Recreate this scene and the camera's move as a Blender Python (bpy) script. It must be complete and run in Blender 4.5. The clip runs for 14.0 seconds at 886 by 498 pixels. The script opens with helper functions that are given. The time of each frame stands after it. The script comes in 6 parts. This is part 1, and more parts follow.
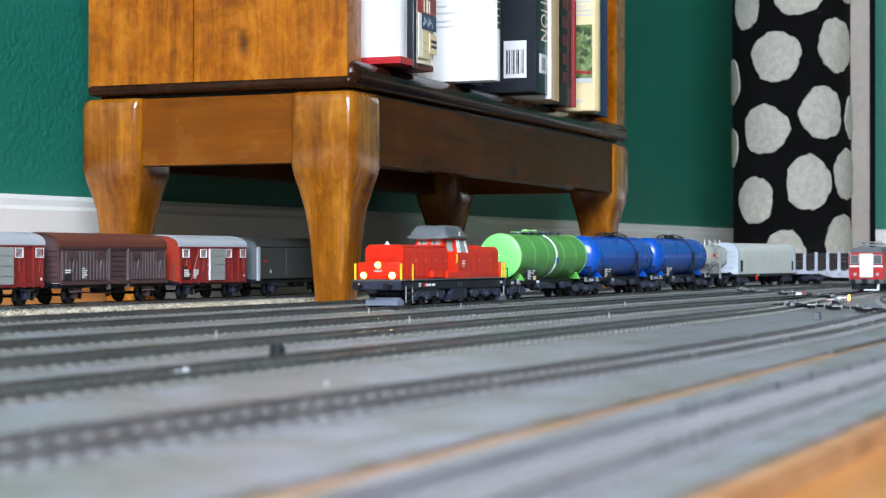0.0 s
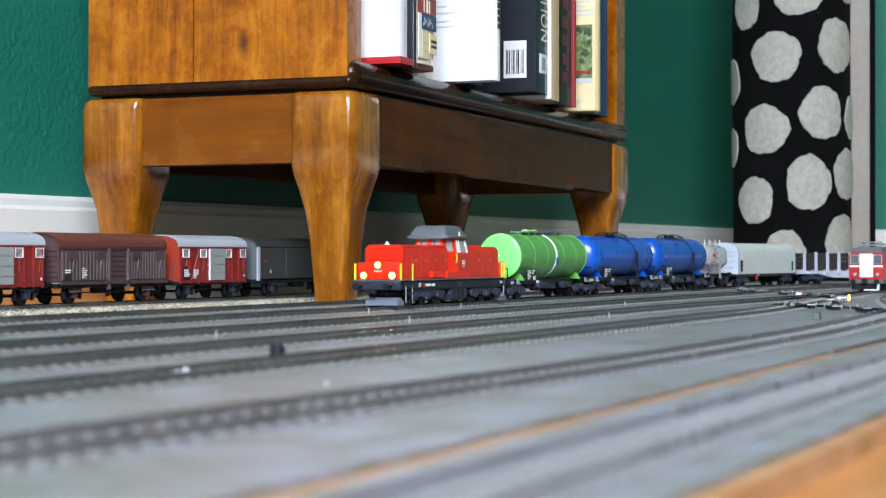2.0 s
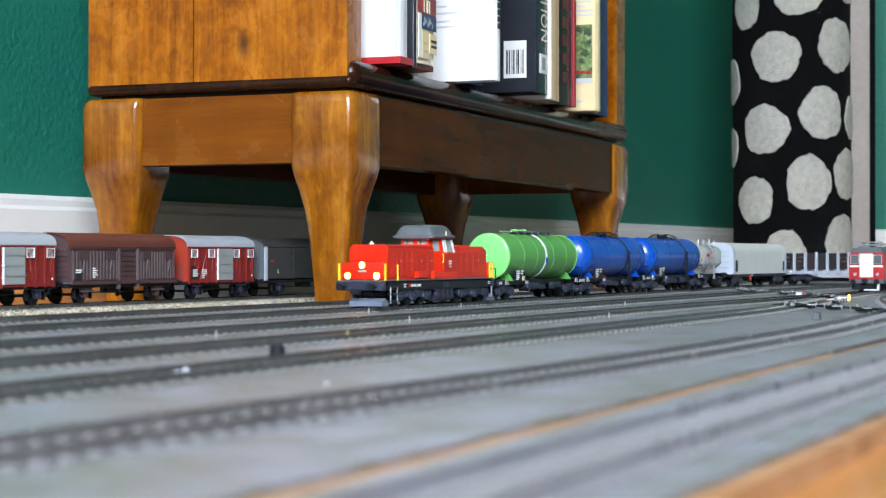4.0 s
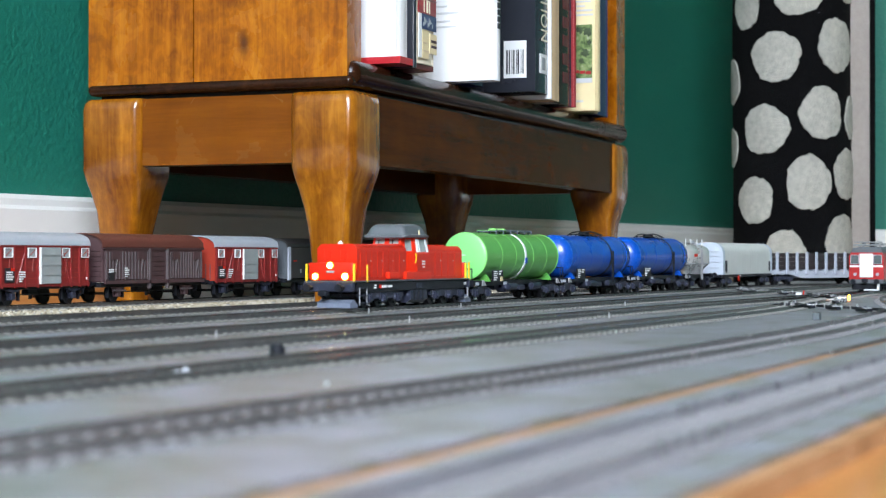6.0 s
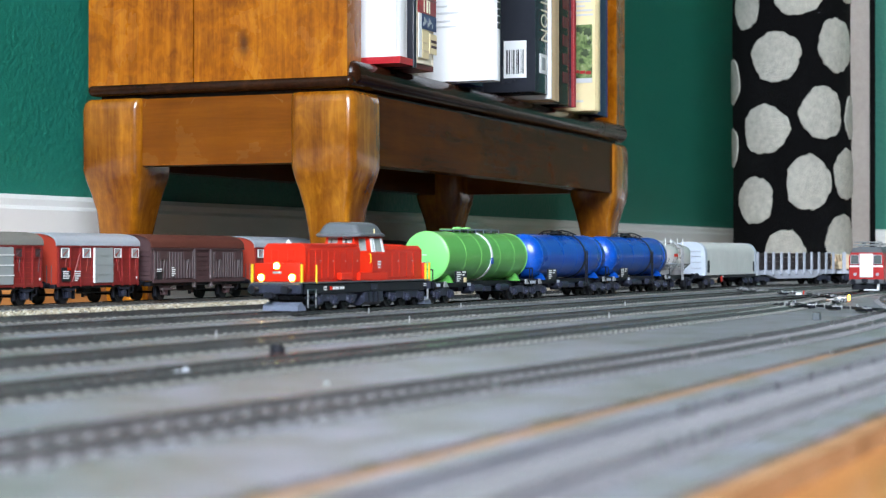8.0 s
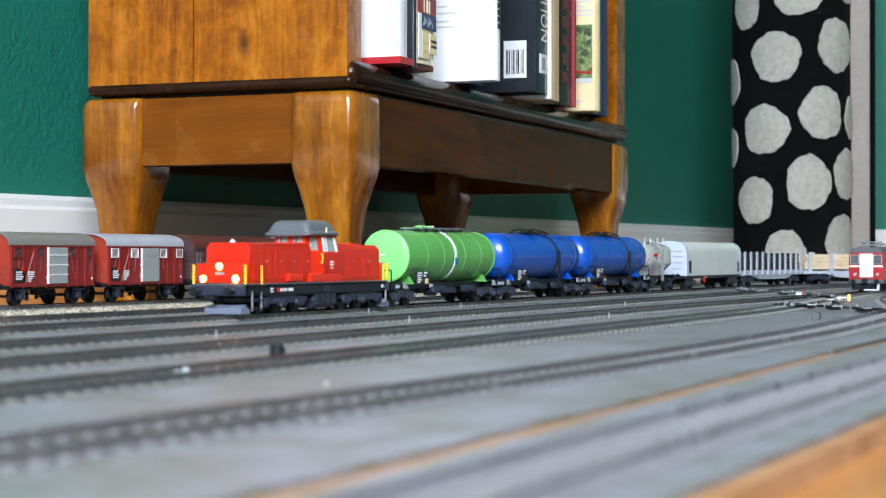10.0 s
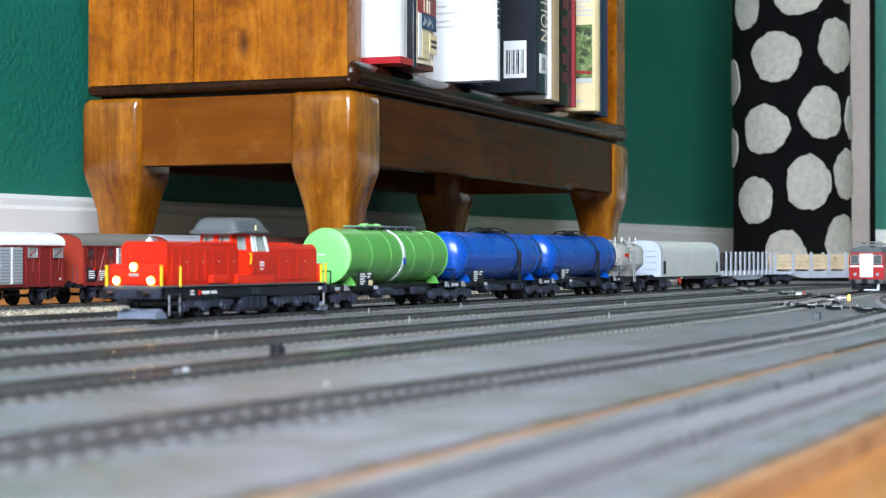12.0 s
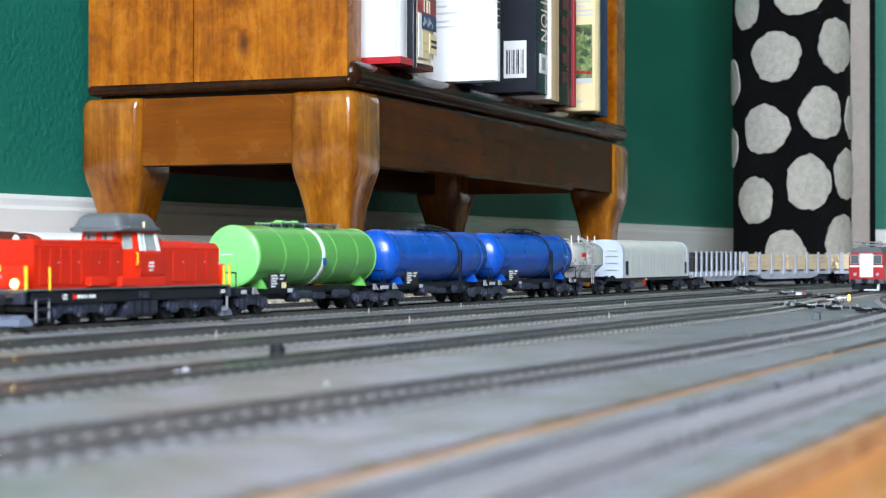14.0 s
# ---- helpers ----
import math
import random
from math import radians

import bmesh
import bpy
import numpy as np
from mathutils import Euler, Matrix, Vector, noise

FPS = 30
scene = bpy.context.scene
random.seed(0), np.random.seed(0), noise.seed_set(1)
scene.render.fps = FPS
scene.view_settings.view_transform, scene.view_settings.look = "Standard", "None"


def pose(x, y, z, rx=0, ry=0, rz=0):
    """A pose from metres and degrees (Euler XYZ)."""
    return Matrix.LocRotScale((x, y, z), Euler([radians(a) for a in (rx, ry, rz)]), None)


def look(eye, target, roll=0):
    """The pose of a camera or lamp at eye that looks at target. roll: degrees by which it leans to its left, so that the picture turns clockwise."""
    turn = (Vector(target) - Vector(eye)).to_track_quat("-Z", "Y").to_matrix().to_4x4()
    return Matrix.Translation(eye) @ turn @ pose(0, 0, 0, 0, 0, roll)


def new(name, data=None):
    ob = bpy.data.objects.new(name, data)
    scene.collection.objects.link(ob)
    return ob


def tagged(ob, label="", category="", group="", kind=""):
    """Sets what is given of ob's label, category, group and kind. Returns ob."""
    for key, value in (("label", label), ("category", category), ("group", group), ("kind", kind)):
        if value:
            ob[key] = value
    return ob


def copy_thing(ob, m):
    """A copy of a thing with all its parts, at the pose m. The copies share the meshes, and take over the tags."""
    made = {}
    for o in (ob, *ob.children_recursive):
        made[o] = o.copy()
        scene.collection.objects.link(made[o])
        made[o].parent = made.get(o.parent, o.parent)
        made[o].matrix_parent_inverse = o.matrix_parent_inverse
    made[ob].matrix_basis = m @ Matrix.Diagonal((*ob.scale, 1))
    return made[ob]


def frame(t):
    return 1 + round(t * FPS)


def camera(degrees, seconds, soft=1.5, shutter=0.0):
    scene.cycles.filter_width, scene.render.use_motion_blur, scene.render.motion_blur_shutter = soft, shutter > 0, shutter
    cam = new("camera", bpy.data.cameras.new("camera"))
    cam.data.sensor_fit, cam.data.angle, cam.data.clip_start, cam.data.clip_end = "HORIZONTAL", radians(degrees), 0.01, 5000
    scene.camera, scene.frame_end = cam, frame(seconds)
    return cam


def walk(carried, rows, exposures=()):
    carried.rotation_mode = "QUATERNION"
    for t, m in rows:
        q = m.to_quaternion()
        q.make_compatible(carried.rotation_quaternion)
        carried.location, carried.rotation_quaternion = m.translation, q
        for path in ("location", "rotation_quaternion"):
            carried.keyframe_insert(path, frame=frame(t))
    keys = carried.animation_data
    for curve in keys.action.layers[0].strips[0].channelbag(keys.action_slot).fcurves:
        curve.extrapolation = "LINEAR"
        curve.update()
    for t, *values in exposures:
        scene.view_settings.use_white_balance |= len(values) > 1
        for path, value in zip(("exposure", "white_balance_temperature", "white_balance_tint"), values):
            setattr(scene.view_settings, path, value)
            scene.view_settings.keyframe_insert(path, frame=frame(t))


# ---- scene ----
cam = camera(27.54, 14.0, soft=1.2)
# x runs along the tracks, y towards the back wall, z up; the floor is z = 0
EYE = Vector((0.0, 0.0, 0.0375))
FORWARD = Vector((math.cos(radians(24.317)), math.sin(radians(24.317)), 14 / 3200))
walk(cam, [(0.0, look(EYE, EYE + FORWARD)), (14.0, look(EYE, EYE + FORWARD))], [(0.0, 0.72), (14.0, 0.72)])
cam.data.dof.use_dof = True
cam.data.dof.focus_distance = 1.32
cam.data.dof.aperture_fstop = 26.0

# ---- light: overcast daylight through a tall window ----
world = bpy.data.worlds.new("overcast_sky")
scene.world = world
world.use_nodes = True
wn = world.node_tree
sky = wn.nodes.new("ShaderNodeTexSky")
sky.sky_type, sky.sun_disc, sky.sun_elevation, sky.sun_rotation = "NISHITA", False, radians(38), radians(250)
wn.nodes["Background"].inputs["Strength"].default_value = 0.12
wn.links.new(sky.outputs["Color"], wn.nodes["Background"].inputs["Color"])
sun = new("sun", bpy.data.lights.new("sun", "SUN"))
sun.data.energy, sun.data.angle, sun.data.color = 0.8, radians(12), (1.0, 0.96, 0.9)
sun.matrix_basis = look((-3, -1, 3), (0, 0, 0))


def window_light(name, x, y, z, w, h, target, power):
    lamp = new(name, bpy.data.lights.new(name, "AREA"))
    lamp.data.shape, lamp.data.size, lamp.data.size_y = "RECTANGLE", w, h
    lamp.data.energy, lamp.data.color = power, (0.765, 0.865, 1.0)
    lamp.matrix_basis = look((x, y, z), target)


window_light("window_light_west", -1.66, -0.75, 1.68, 1.3, 1.4, (0.3, 0.15, 0.80), 152)


# ---- materials ----
def shades(nt, source, stops):
    ramp = nt.nodes.new("ShaderNodeValToRGB")
    el = ramp.color_ramp.elements
    while len(el) < len(stops):
        el.new(0.5)
    for e, (at, c) in zip(el, stops):
        e.position, e.color = at, (*c, 1)
    nt.links.new(source, ramp.inputs["Fac"])
    return ramp.outputs["Color"]


def noise_node(nt, coord, scale, detail=4.0, rough=0.55, distort=0.0, stretch=None):
    if stretch:
        mp = nt.nodes.new("ShaderNodeMapping")
        mp.inputs["Scale"].default_value = stretch
        nt.links.new(coord, mp.inputs["Vector"])
        coord = mp.outputs["Vector"]
    n = nt.nodes.new("ShaderNodeTexNoise")
    n.inputs["Scale"].default_value, n.inputs["Detail"].default_value = scale, detail
    n.inputs["Roughness"].default_value, n.inputs["Distortion"].default_value = rough, distort
    nt.links.new(coord, n.inputs["Vector"])
    return n.outputs["Fac"]


def start(name):
    m = bpy.data.materials.new(name)
    m.use_nodes = True
    nt = m.node_tree
    coord = nt.nodes.new("ShaderNodeTexCoord").outputs["Object"]
    return m, nt, nt.nodes["Principled BSDF"], coord


def bump(nt, p, height, strength, distance):
    b = nt.nodes.new("ShaderNodeBump")
    b.inputs["Strength"].default_value, b.inputs["Distance"].default_value = strength, distance
    nt.links.new(height, b.inputs["Height"])
    nt.links.new(b.outputs["Normal"], p.inputs["Normal"])


def mul(c, k):
    return tuple(min(1.0, v * k) for v in c)


def surf(name, base, rough=0.5, metal=0.0, spread=0.15, scale=60, fine=900, relief=0.15, depth=0.0003, coat=0.0, dirt_glint=None, dirt_glint_at=0.68):
    """A painted, plastic or metal surface: broad tint changes, fine grain, uneven gloss, optional flecks of grime and
    painted glints.
    """
    m, nt, p, co = start(name)
    broad = noise_node(nt, co, scale, 5.0, 0.6)
    stops = [(0.25, mul(base, 1 - spread)), (0.6, base), (0.8, mul(base, 1 + spread * 0.6))]
    if dirt_glint:
        stops = [(0.25, mul(base, 1 - spread)), (0.5, base), (dirt_glint_at, mul(base, 1 + spread * 0.4)), (min(0.95, dirt_glint_at + 0.1), dirt_glint)]
    nt.links.new(shades(nt, broad, stops), p.inputs["Base Color"])
    grain = noise_node(nt, co, fine, 3.0)
    gloss = nt.nodes.new("ShaderNodeMapRange")
    gloss.inputs["To Min"].default_value, gloss.inputs["To Max"].default_value = max(0.02, rough - 0.08), min(1, rough + 0.1)
    nt.links.new(broad, gloss.inputs["Value"])
    nt.links.new(gloss.outputs["Result"], p.inputs["Roughness"])
    p.inputs["Metallic"].default_value = metal
    p.inputs["Coat Weight"].default_value = coat
    p.inputs["Coat Roughness"].default_value = 0.12
    if relief:
        bump(nt, p, grain, relief, depth)
    return m


def timber(name, dark, mid, light, along, scale=9.0, rough=0.3, coat=0.6, knot=None, band=26.0, mottle=0.0):
    """Varnished wood; along: the axis of the grain (0, 1 or 2). knot: a place in the thing's own space."""
    m, nt, p, co = start(name)

    def node(kind, op, *ins):
        n = nt.nodes.new(kind)
        n.operation = op
        for k, v in enumerate(ins):
            if isinstance(v, (int, float, tuple, list)):
                n.inputs[k].default_value = v
            else:
                nt.links.new(v, n.inputs[k])
        return n

    def spread(source, a, b, c, d):
        n = nt.nodes.new("ShaderNodeMapRange")
        n.interpolation_type = "SMOOTHSTEP"
        for k, v in (("From Min", a), ("From Max", b), ("To Min", c), ("To Max", d)):
            n.inputs[k].default_value = v
        nt.links.new(source, n.inputs["Value"])
        return n.outputs["Result"]
    st = [1.0, 1.0, 1.0]
    st[along] = 0.06
    vec = co
    if knot:
        flat = [1.0, 1.0, 1.0]
        flat[along] = 0.42
        off = node("ShaderNodeVectorMath", "SUBTRACT", co, knot).outputs["Vector"]
        far = node("ShaderNodeVectorMath", "LENGTH", node("ShaderNodeVectorMath", "MULTIPLY", off, flat).outputs["Vector"]).outputs["Value"]
        vec = node("ShaderNodeVectorMath", "ADD", co, spread(far, 0.0, 0.020, 0.012, 0.0)).outputs["Vector"]
    streak = noise_node(nt, vec, scale * 30, 7.0, 0.68, 0.4, st)
    fine = noise_node(nt, vec, scale * 110, 3.0, 0.6, 0.0, st)
    mp = nt.nodes.new("ShaderNodeMapping")
    mp.inputs["Scale"].default_value = [v * (1.0 if v == 1.0 else 1.8) for v in st]
    nt.links.new(vec, mp.inputs["Vector"])
    wave = nt.nodes.new("ShaderNodeTexWave")
    wave.wave_type, wave.bands_direction = "BANDS", "DIAGONAL"
    wave.inputs["Scale"].default_value, wave.inputs["Distortion"].default_value = band, 9.0
    wave.inputs["Detail"].default_value, wave.inputs["Detail Scale"].default_value = 4.0, 1.4
    nt.links.new(mp.outputs["Vector"], wave.inputs["Vector"])
    blotch = noise_node(nt, co, scale * 2.2, 5.0, 0.6, 0.5)
    grain = node("ShaderNodeMath", "MULTIPLY_ADD", wave.outputs["Fac"], 0.09, node("ShaderNodeMath", "MULTIPLY_ADD", fine, 0.10, node("ShaderNodeMath", "MULTIPLY", streak, 0.48).outputs[0]).outputs[0]).outputs[0]
    total = node("ShaderNodeMath", "MULTIPLY_ADD", blotch, 0.62, grain).outputs[0]
    if mottle:
        curl = noise_node(nt, co, scale * 16, 3.0, 0.5, 1.2, [1.0, 1.0, 0.7])
        total = node("ShaderNodeMath", "MULTIPLY_ADD", spread(curl, 0.35, 0.65, -1.0, 1.0), mottle, total).outputs[0]
    col = shades(nt, total, [(0.45, dark), (0.645, mid), (0.82, light)])
    if knot:
        core = spread(far, 0.0010, 0.0062, 0.97, 0.0)
        mixc = nt.nodes.new("ShaderNodeMix")
        mixc.data_type = "RGBA"
        nt.links.new(core, mixc.inputs["Factor"])
        nt.links.new(col, mixc.inputs[6])
        mixc.inputs[7].default_value = (0.055, 0.012, 0.003, 1)
        col = mixc.outputs[2]
    nt.links.new(col, p.inputs["Base Color"])
    nt.links.new(spread(blotch, 0.2, 0.8, max(0.04, rough - 0.06), rough + 0.10), p.inputs["Roughness"])
    p.inputs["Coat Weight"].default_value, p.inputs["Coat Roughness"].default_value = coat, 0.07
    height = node("ShaderNodeMath", "MULTIPLY_ADD", blotch, 0.8, streak).outputs[0]
    bump(nt, p, height, 0.16, 0.0007)
    return m


def glow(name, color, strength):
    m, nt, p, co = start(name)
    p.inputs["Base Color"].default_value = (*color, 1)
    p.inputs["Emission Color"].default_value = (*color, 1)
    p.inputs["Emission Strength"].default_value = strength
    return m


def glass(name, tint=(0.9, 0.95, 0.95), rough=0.03):
    m, nt, p, co = start(name)
    p.inputs["Base Color"].default_value = (*tint, 1)
    p.inputs["Transmission Weight"].default_value = 1.0
    p.inputs["Roughness"].default_value, p.inputs["IOR"].default_value = rough, 1.3
    return m


M_GREEN_WALL = surf("green_wall_paint", (0.009, 0.150, 0.100), 0.5, spread=0.10, scale=4, fine=170, relief=0.7, depth=0.0025)
M_BEIGE_WALL = surf("beige_wall_paint", (0.20, 0.165, 0.125), 0.7, spread=0.06, scale=3, fine=200)
M_WHITE_PAINT = surf("white_gloss_paint", (0.78, 0.76, 0.72), 0.35, spread=0.05, scale=9, fine=300, relief=0.1)
M_CEILING = surf("ceiling_paint", (0.30, 0.29, 0.27), 0.8, spread=0.03, scale=3, fine=200)
M_FLOOR = timber("floor_wood", (0.27, 0.095, 0.022), (0.42, 0.17, 0.045), (0.52, 0.24, 0.075), 0, 7.0, 0.32, 0.3)
M_BOARD, nt, p, co = start("grey_board")
patchy = noise_node(nt, co, 40.0, 9.0, 0.66, 0.6)
base = shades(nt, patchy, [(0.36, (0.132, 0.139, 0.122)), (0.44, (0.162, 0.170, 0.160)), (0.51, (0.186, 0.193, 0.204)), (0.57, (0.210, 0.216, 0.250)), (0.68, (0.250, 0.256, 0.300))])
specks = shades(nt, noise_node(nt, co, 420.0, 2.0, 0.5), [(0.68, (0.0, 0.0, 0.0)), (0.74, (1.0, 1.0, 1.0))])
over = nt.nodes.new("ShaderNodeMix")
over.data_type = "RGBA"
nt.links.new(specks, over.inputs["Factor"])
nt.links.new(base, over.inputs[6])
over.inputs[7].default_value = (0.36, 0.37, 0.38, 1)
nt.links.new(over.outputs[2], p.inputs["Base Color"])
p.inputs["Roughness"].default_value = 0.42
bump(nt, p, noise_node(nt, co, 700.0), 0.25, 0.0004)
M_BOARD_EDGE = timber("board_edge_wood", (0.22, 0.10, 0.04), (0.34, 0.17, 0.075), (0.42, 0.24, 0.13), 0, 20.0, 0.5, 0.0)
M_SLEEPER = surf("sleeper_plastic", (0.205, 0.195, 0.180), 0.40, spread=0.40, scale=120, fine=1500, dirt_glint=(0.34, 0.33, 0.31))
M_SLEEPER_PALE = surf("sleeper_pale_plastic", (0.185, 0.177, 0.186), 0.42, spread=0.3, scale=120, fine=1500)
M_RAIL = surf("rail_steel", (0.175, 0.168, 0.166), 0.11, 0.6, spread=0.4, scale=60, fine=2000, relief=0.03)
M_RAIL_PALE = surf("rail_pale", (0.19, 0.176, 0.178), 0.24, 0.45, spread=0.3, scale=60, fine=2000, relief=0.05)
M_RAIL_BRIGHT = surf("rail_bright", (0.29, 0.28, 0.31), 0.28, 0.4, spread=0.25, scale=60, fine=2000, relief=0.05)
M_BED = surf("track_bed", (0.115, 0.114, 0.112), 0.6, spread=0.3, scale=110, fine=1400, relief=0.6, depth=0.0006)
M_BED_PALE = surf("track_bed_pale", (0.155, 0.155, 0.163), 0.5, spread=0.25, scale=110, fine=1400, relief=0.5, depth=0.0006)
M_GRAVEL, nt, p, co = start("pale_gravel")
isle = nt.nodes.new("ShaderNodeNewGeometry").outputs["Random Per Island"]
nt.links.new(shades(nt, isle, [(0.0, (0.11, 0.09, 0.065)), (0.35, (0.30, 0.255, 0.18)), (0.8, (0.46, 0.40, 0.30)), (1.0, (0.62, 0.57, 0.48))]), p.inputs["Base Color"])
p.inputs["Roughness"].default_value = 0.9
bump(nt, p, noise_node(nt, co, 1500), 0.4, 0.0003)
M_LEG = timber("leg_wood", (0.115, 0.028, 0.001), (0.240, 0.076, 0.003), (0.40, 0.155, 0.010), 2, 6.0, 0.18, 0.4, band=14, mottle=0.03)
# shade on the front rail is put into this wood: darker than the side rails
M_APRON_X_SHADED = timber("apron_wood_long_shaded", (0.040, 0.008, 0.0005), (0.062, 0.0135, 0.0006), (0.085, 0.020, 0.0008), 0, 8.0, 0.18, 0.0)
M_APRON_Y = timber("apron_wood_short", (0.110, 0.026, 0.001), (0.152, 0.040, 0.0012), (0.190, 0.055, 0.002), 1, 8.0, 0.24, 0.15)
M_PANEL = timber("panel_pine", (0.140, 0.031, 0.001), (0.285, 0.080, 0.0015), (0.42, 0.145, 0.005), 2, 9.0, 0.24, 0.4, knot=(0.0, 0.088, 0.192), band=16, mottle=0.04)
M_PANEL_B = timber("panel_pine_pale", (0.135, 0.030, 0.001), (0.270, 0.076, 0.0015), (0.40, 0.135, 0.005), 2, 7.5, 0.24, 0.4, band=22, mottle=0.05)
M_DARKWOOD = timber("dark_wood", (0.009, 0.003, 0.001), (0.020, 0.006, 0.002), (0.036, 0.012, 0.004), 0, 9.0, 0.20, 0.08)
M_RED = surf("loco_red", (0.56, 0.015, 0.002), 0.36, spread=0.08, scale=40, fine=2500, relief=0.04, coat=0.08)
# brighter copy of the loco red: light on cab and trim put into the colour
M_RED_LIT = surf("loco_red_lit", (0.66, 0.022, 0.005), 0.34, spread=0.06, scale=40, fine=2500, relief=0.04, coat=0.08)
M_EL_RED = surf("dulled_red", (0.40, 0.018, 0.018), 0.34, spread=0.1, scale=50, fine=2500, relief=0.04, coat=0.1)
M_LOCO_GREY = surf("roof_grey", (0.095, 0.105, 0.115), 0.45, spread=0.1, scale=60, fine=2500, relief=0.05)
M_FRAME = surf("frame_dark", (0.010, 0.011, 0.016), 0.40, spread=0.3, scale=120, fine=2500, relief=0.1)
# the bluish flecks put the bogies' pale highlights into the colour
M_BOGIE = surf("bogie_grey", (0.022, 0.025, 0.042), 0.38, spread=0.4, scale=260, fine=2500, relief=0.1, dirt_glint=(0.13, 0.14, 0.19), dirt_glint_at=0.62)
M_WHEEL = surf("wheel_dark", (0.010, 0.010, 0.012), 0.4, spread=0.2, scale=200)
M_YELLOW = surf("yellow_paint", (0.80, 0.50, 0.02), 0.4, spread=0.08)
M_WHITE = surf("white_print", (0.78, 0.78, 0.77), 0.4, spread=0.05)
M_BLACK = surf("black_print", (0.015, 0.015, 0.018), 0.4, spread=0.1)
M_SILVERPLATE = surf("silver_trim", (0.55, 0.55, 0.57), 0.3, 0.6, spread=0.1)
M_PLOUGH = surf("plough_grey", (0.15, 0.17, 0.23), 0.35, spread=0.15)
M_TANK_GREEN = surf("tank_green", (0.105, 0.36, 0.068), 0.32, spread=0.08, scale=30, fine=2500, relief=0.03, coat=0.2)
M_TANK_CAP = surf("tank_green_pale", (0.20, 0.62, 0.17), 0.38, spread=0.04, scale=30, fine=2500, relief=0.03, coat=0.1)
M_RIB_GREEN = surf("tank_green_seam", (0.21, 0.54, 0.13), 0.35, spread=0.05)
M_TANK_BLUE = surf("tank_blue", (0.0005, 0.068, 0.40), 0.28, spread=0.10, scale=30, fine=2500, relief=0.015, coat=0.12)
M_RIB_BLUE = surf("tank_blue_seam", (0.006, 0.105, 0.50), 0.35, spread=0.05)
M_SILVER = surf("silver_vessel", (0.74, 0.73, 0.70), 0.28, 0.6, spread=0.18, scale=60, fine=2500, relief=0.05)
M_HOOD = surf("tarpaulin_pale", (0.64, 0.65, 0.61), 0.55, spread=0.08, scale=70, fine=1500, relief=0.25)
M_HOOD_END = surf("hood_end_pale_blue", (0.50, 0.55, 0.62), 0.45, spread=0.07, scale=50)
M_STAKE = surf("stake_grey", (0.44, 0.46, 0.52), 0.45, spread=0.1, scale=70)
M_DARK_LOAD = surf("dark_stained_boards", (0.030, 0.022, 0.022), 0.6, spread=0.4, scale=90, fine=900, relief=0.3, dirt_glint=(0.09, 0.03, 0.035))
M_LOG = surf("sawn_timber", (0.72, 0.56, 0.36), 0.75, spread=0.22, scale=110, fine=900, relief=0.4)
M_VAN_RED = surf("van_oxide_red", (0.205, 0.014, 0.013), 0.5, spread=0.12, scale=60, fine=1500, relief=0.12)
M_VAN_END = surf("van_end_red", (0.33, 0.030, 0.013), 0.5, spread=0.1, scale=60, fine=1500, relief=0.12)
M_VAN_BROWN = surf("van_brown", (0.068, 0.034, 0.036), 0.55, spread=0.3, scale=90, fine=1500, relief=0.2, dirt_glint=(0.17, 0.115, 0.12))
M_SLAT = surf("van_slat_grey", (0.098, 0.074, 0.076), 0.6, spread=0.25, scale=90, fine=1500)
M_ROOF_RUST = surf("roof_rust", (0.105, 0.028, 0.018), 0.6, spread=0.18, scale=50, fine=1200)
M_ROOF_GREY = surf("roof_light_grey", (0.36, 0.385, 0.42), 0.5, spread=0.07, scale=40)
M_ROOF_WHITE = surf("roof_white", (0.80, 0.80, 0.78), 0.5, spread=0.04, scale=40)
M_ROOF_DUSK = surf("roof_mid_grey", (0.17, 0.165, 0.15), 0.55, spread=0.1, scale=40)
M_DOOR_GREY = surf("door_light_grey", (0.29, 0.31, 0.305), 0.5, spread=0.08, scale=60)
M_VAN_DARK = surf("van_dark_grey", (0.042, 0.037, 0.036), 0.5, spread=0.12, scale=60)
M_GLASS = glass("clear_glass")
# opaque pale grey: the sky's reflection in the panes is put into the colour
M_CABGLASS_SKY = surf("cab_glass_sky_reflection", (0.34, 0.38, 0.36), 0.06, spread=0.35, scale=160, relief=0)
M_DARKGLASS = surf("dark_glass", (0.10, 0.12, 0.12), 0.08, spread=0.1, scale=60, relief=0)
M_LAMP = glow("headlamp_glow", (1.0, 0.60, 0.18), 45.0)
# no lamp itself: a glowing ring that imitates the halo round each headlamp
M_LAMP_HALO = glow("headlamp_halo_glow", (1.0, 0.22, 0.02), 1.4)
M_LANTERN = glow("lantern_glow", (1.0, 0.35, 0.04), 6.0)
M_RUG = surf("black_wool", (0.0042, 0.0042, 0.0045), 0.95, spread=0.4, scale=160, fine=600, relief=0.9, depth=0.003)
M_SPOT = surf("cream_wool", (0.52, 0.50, 0.43), 0.95, spread=0.28, scale=120, fine=500, relief=0.9, depth=0.003)
M_RUGBACK = surf("rug_backing", (0.40, 0.35, 0.31), 0.95, spread=0.12, scale=120, fine=600, relief=0.7, depth=0.002)
M_PAPER = surf("white_cover", (0.80, 0.80, 0.80), 0.35, spread=0.02, scale=20, fine=800, relief=0.03)
M_PAGES = surf("pages", (0.66, 0.62, 0.54), 0.8, spread=0.1, scale=300)
M_CREAM = surf("cream_cover", (0.76, 0.62, 0.35), 0.4, spread=0.06, scale=40)
M_TANCOVER = surf("tan_cover", (0.60, 0.43, 0.25), 0.45, spread=0.1, scale=40)
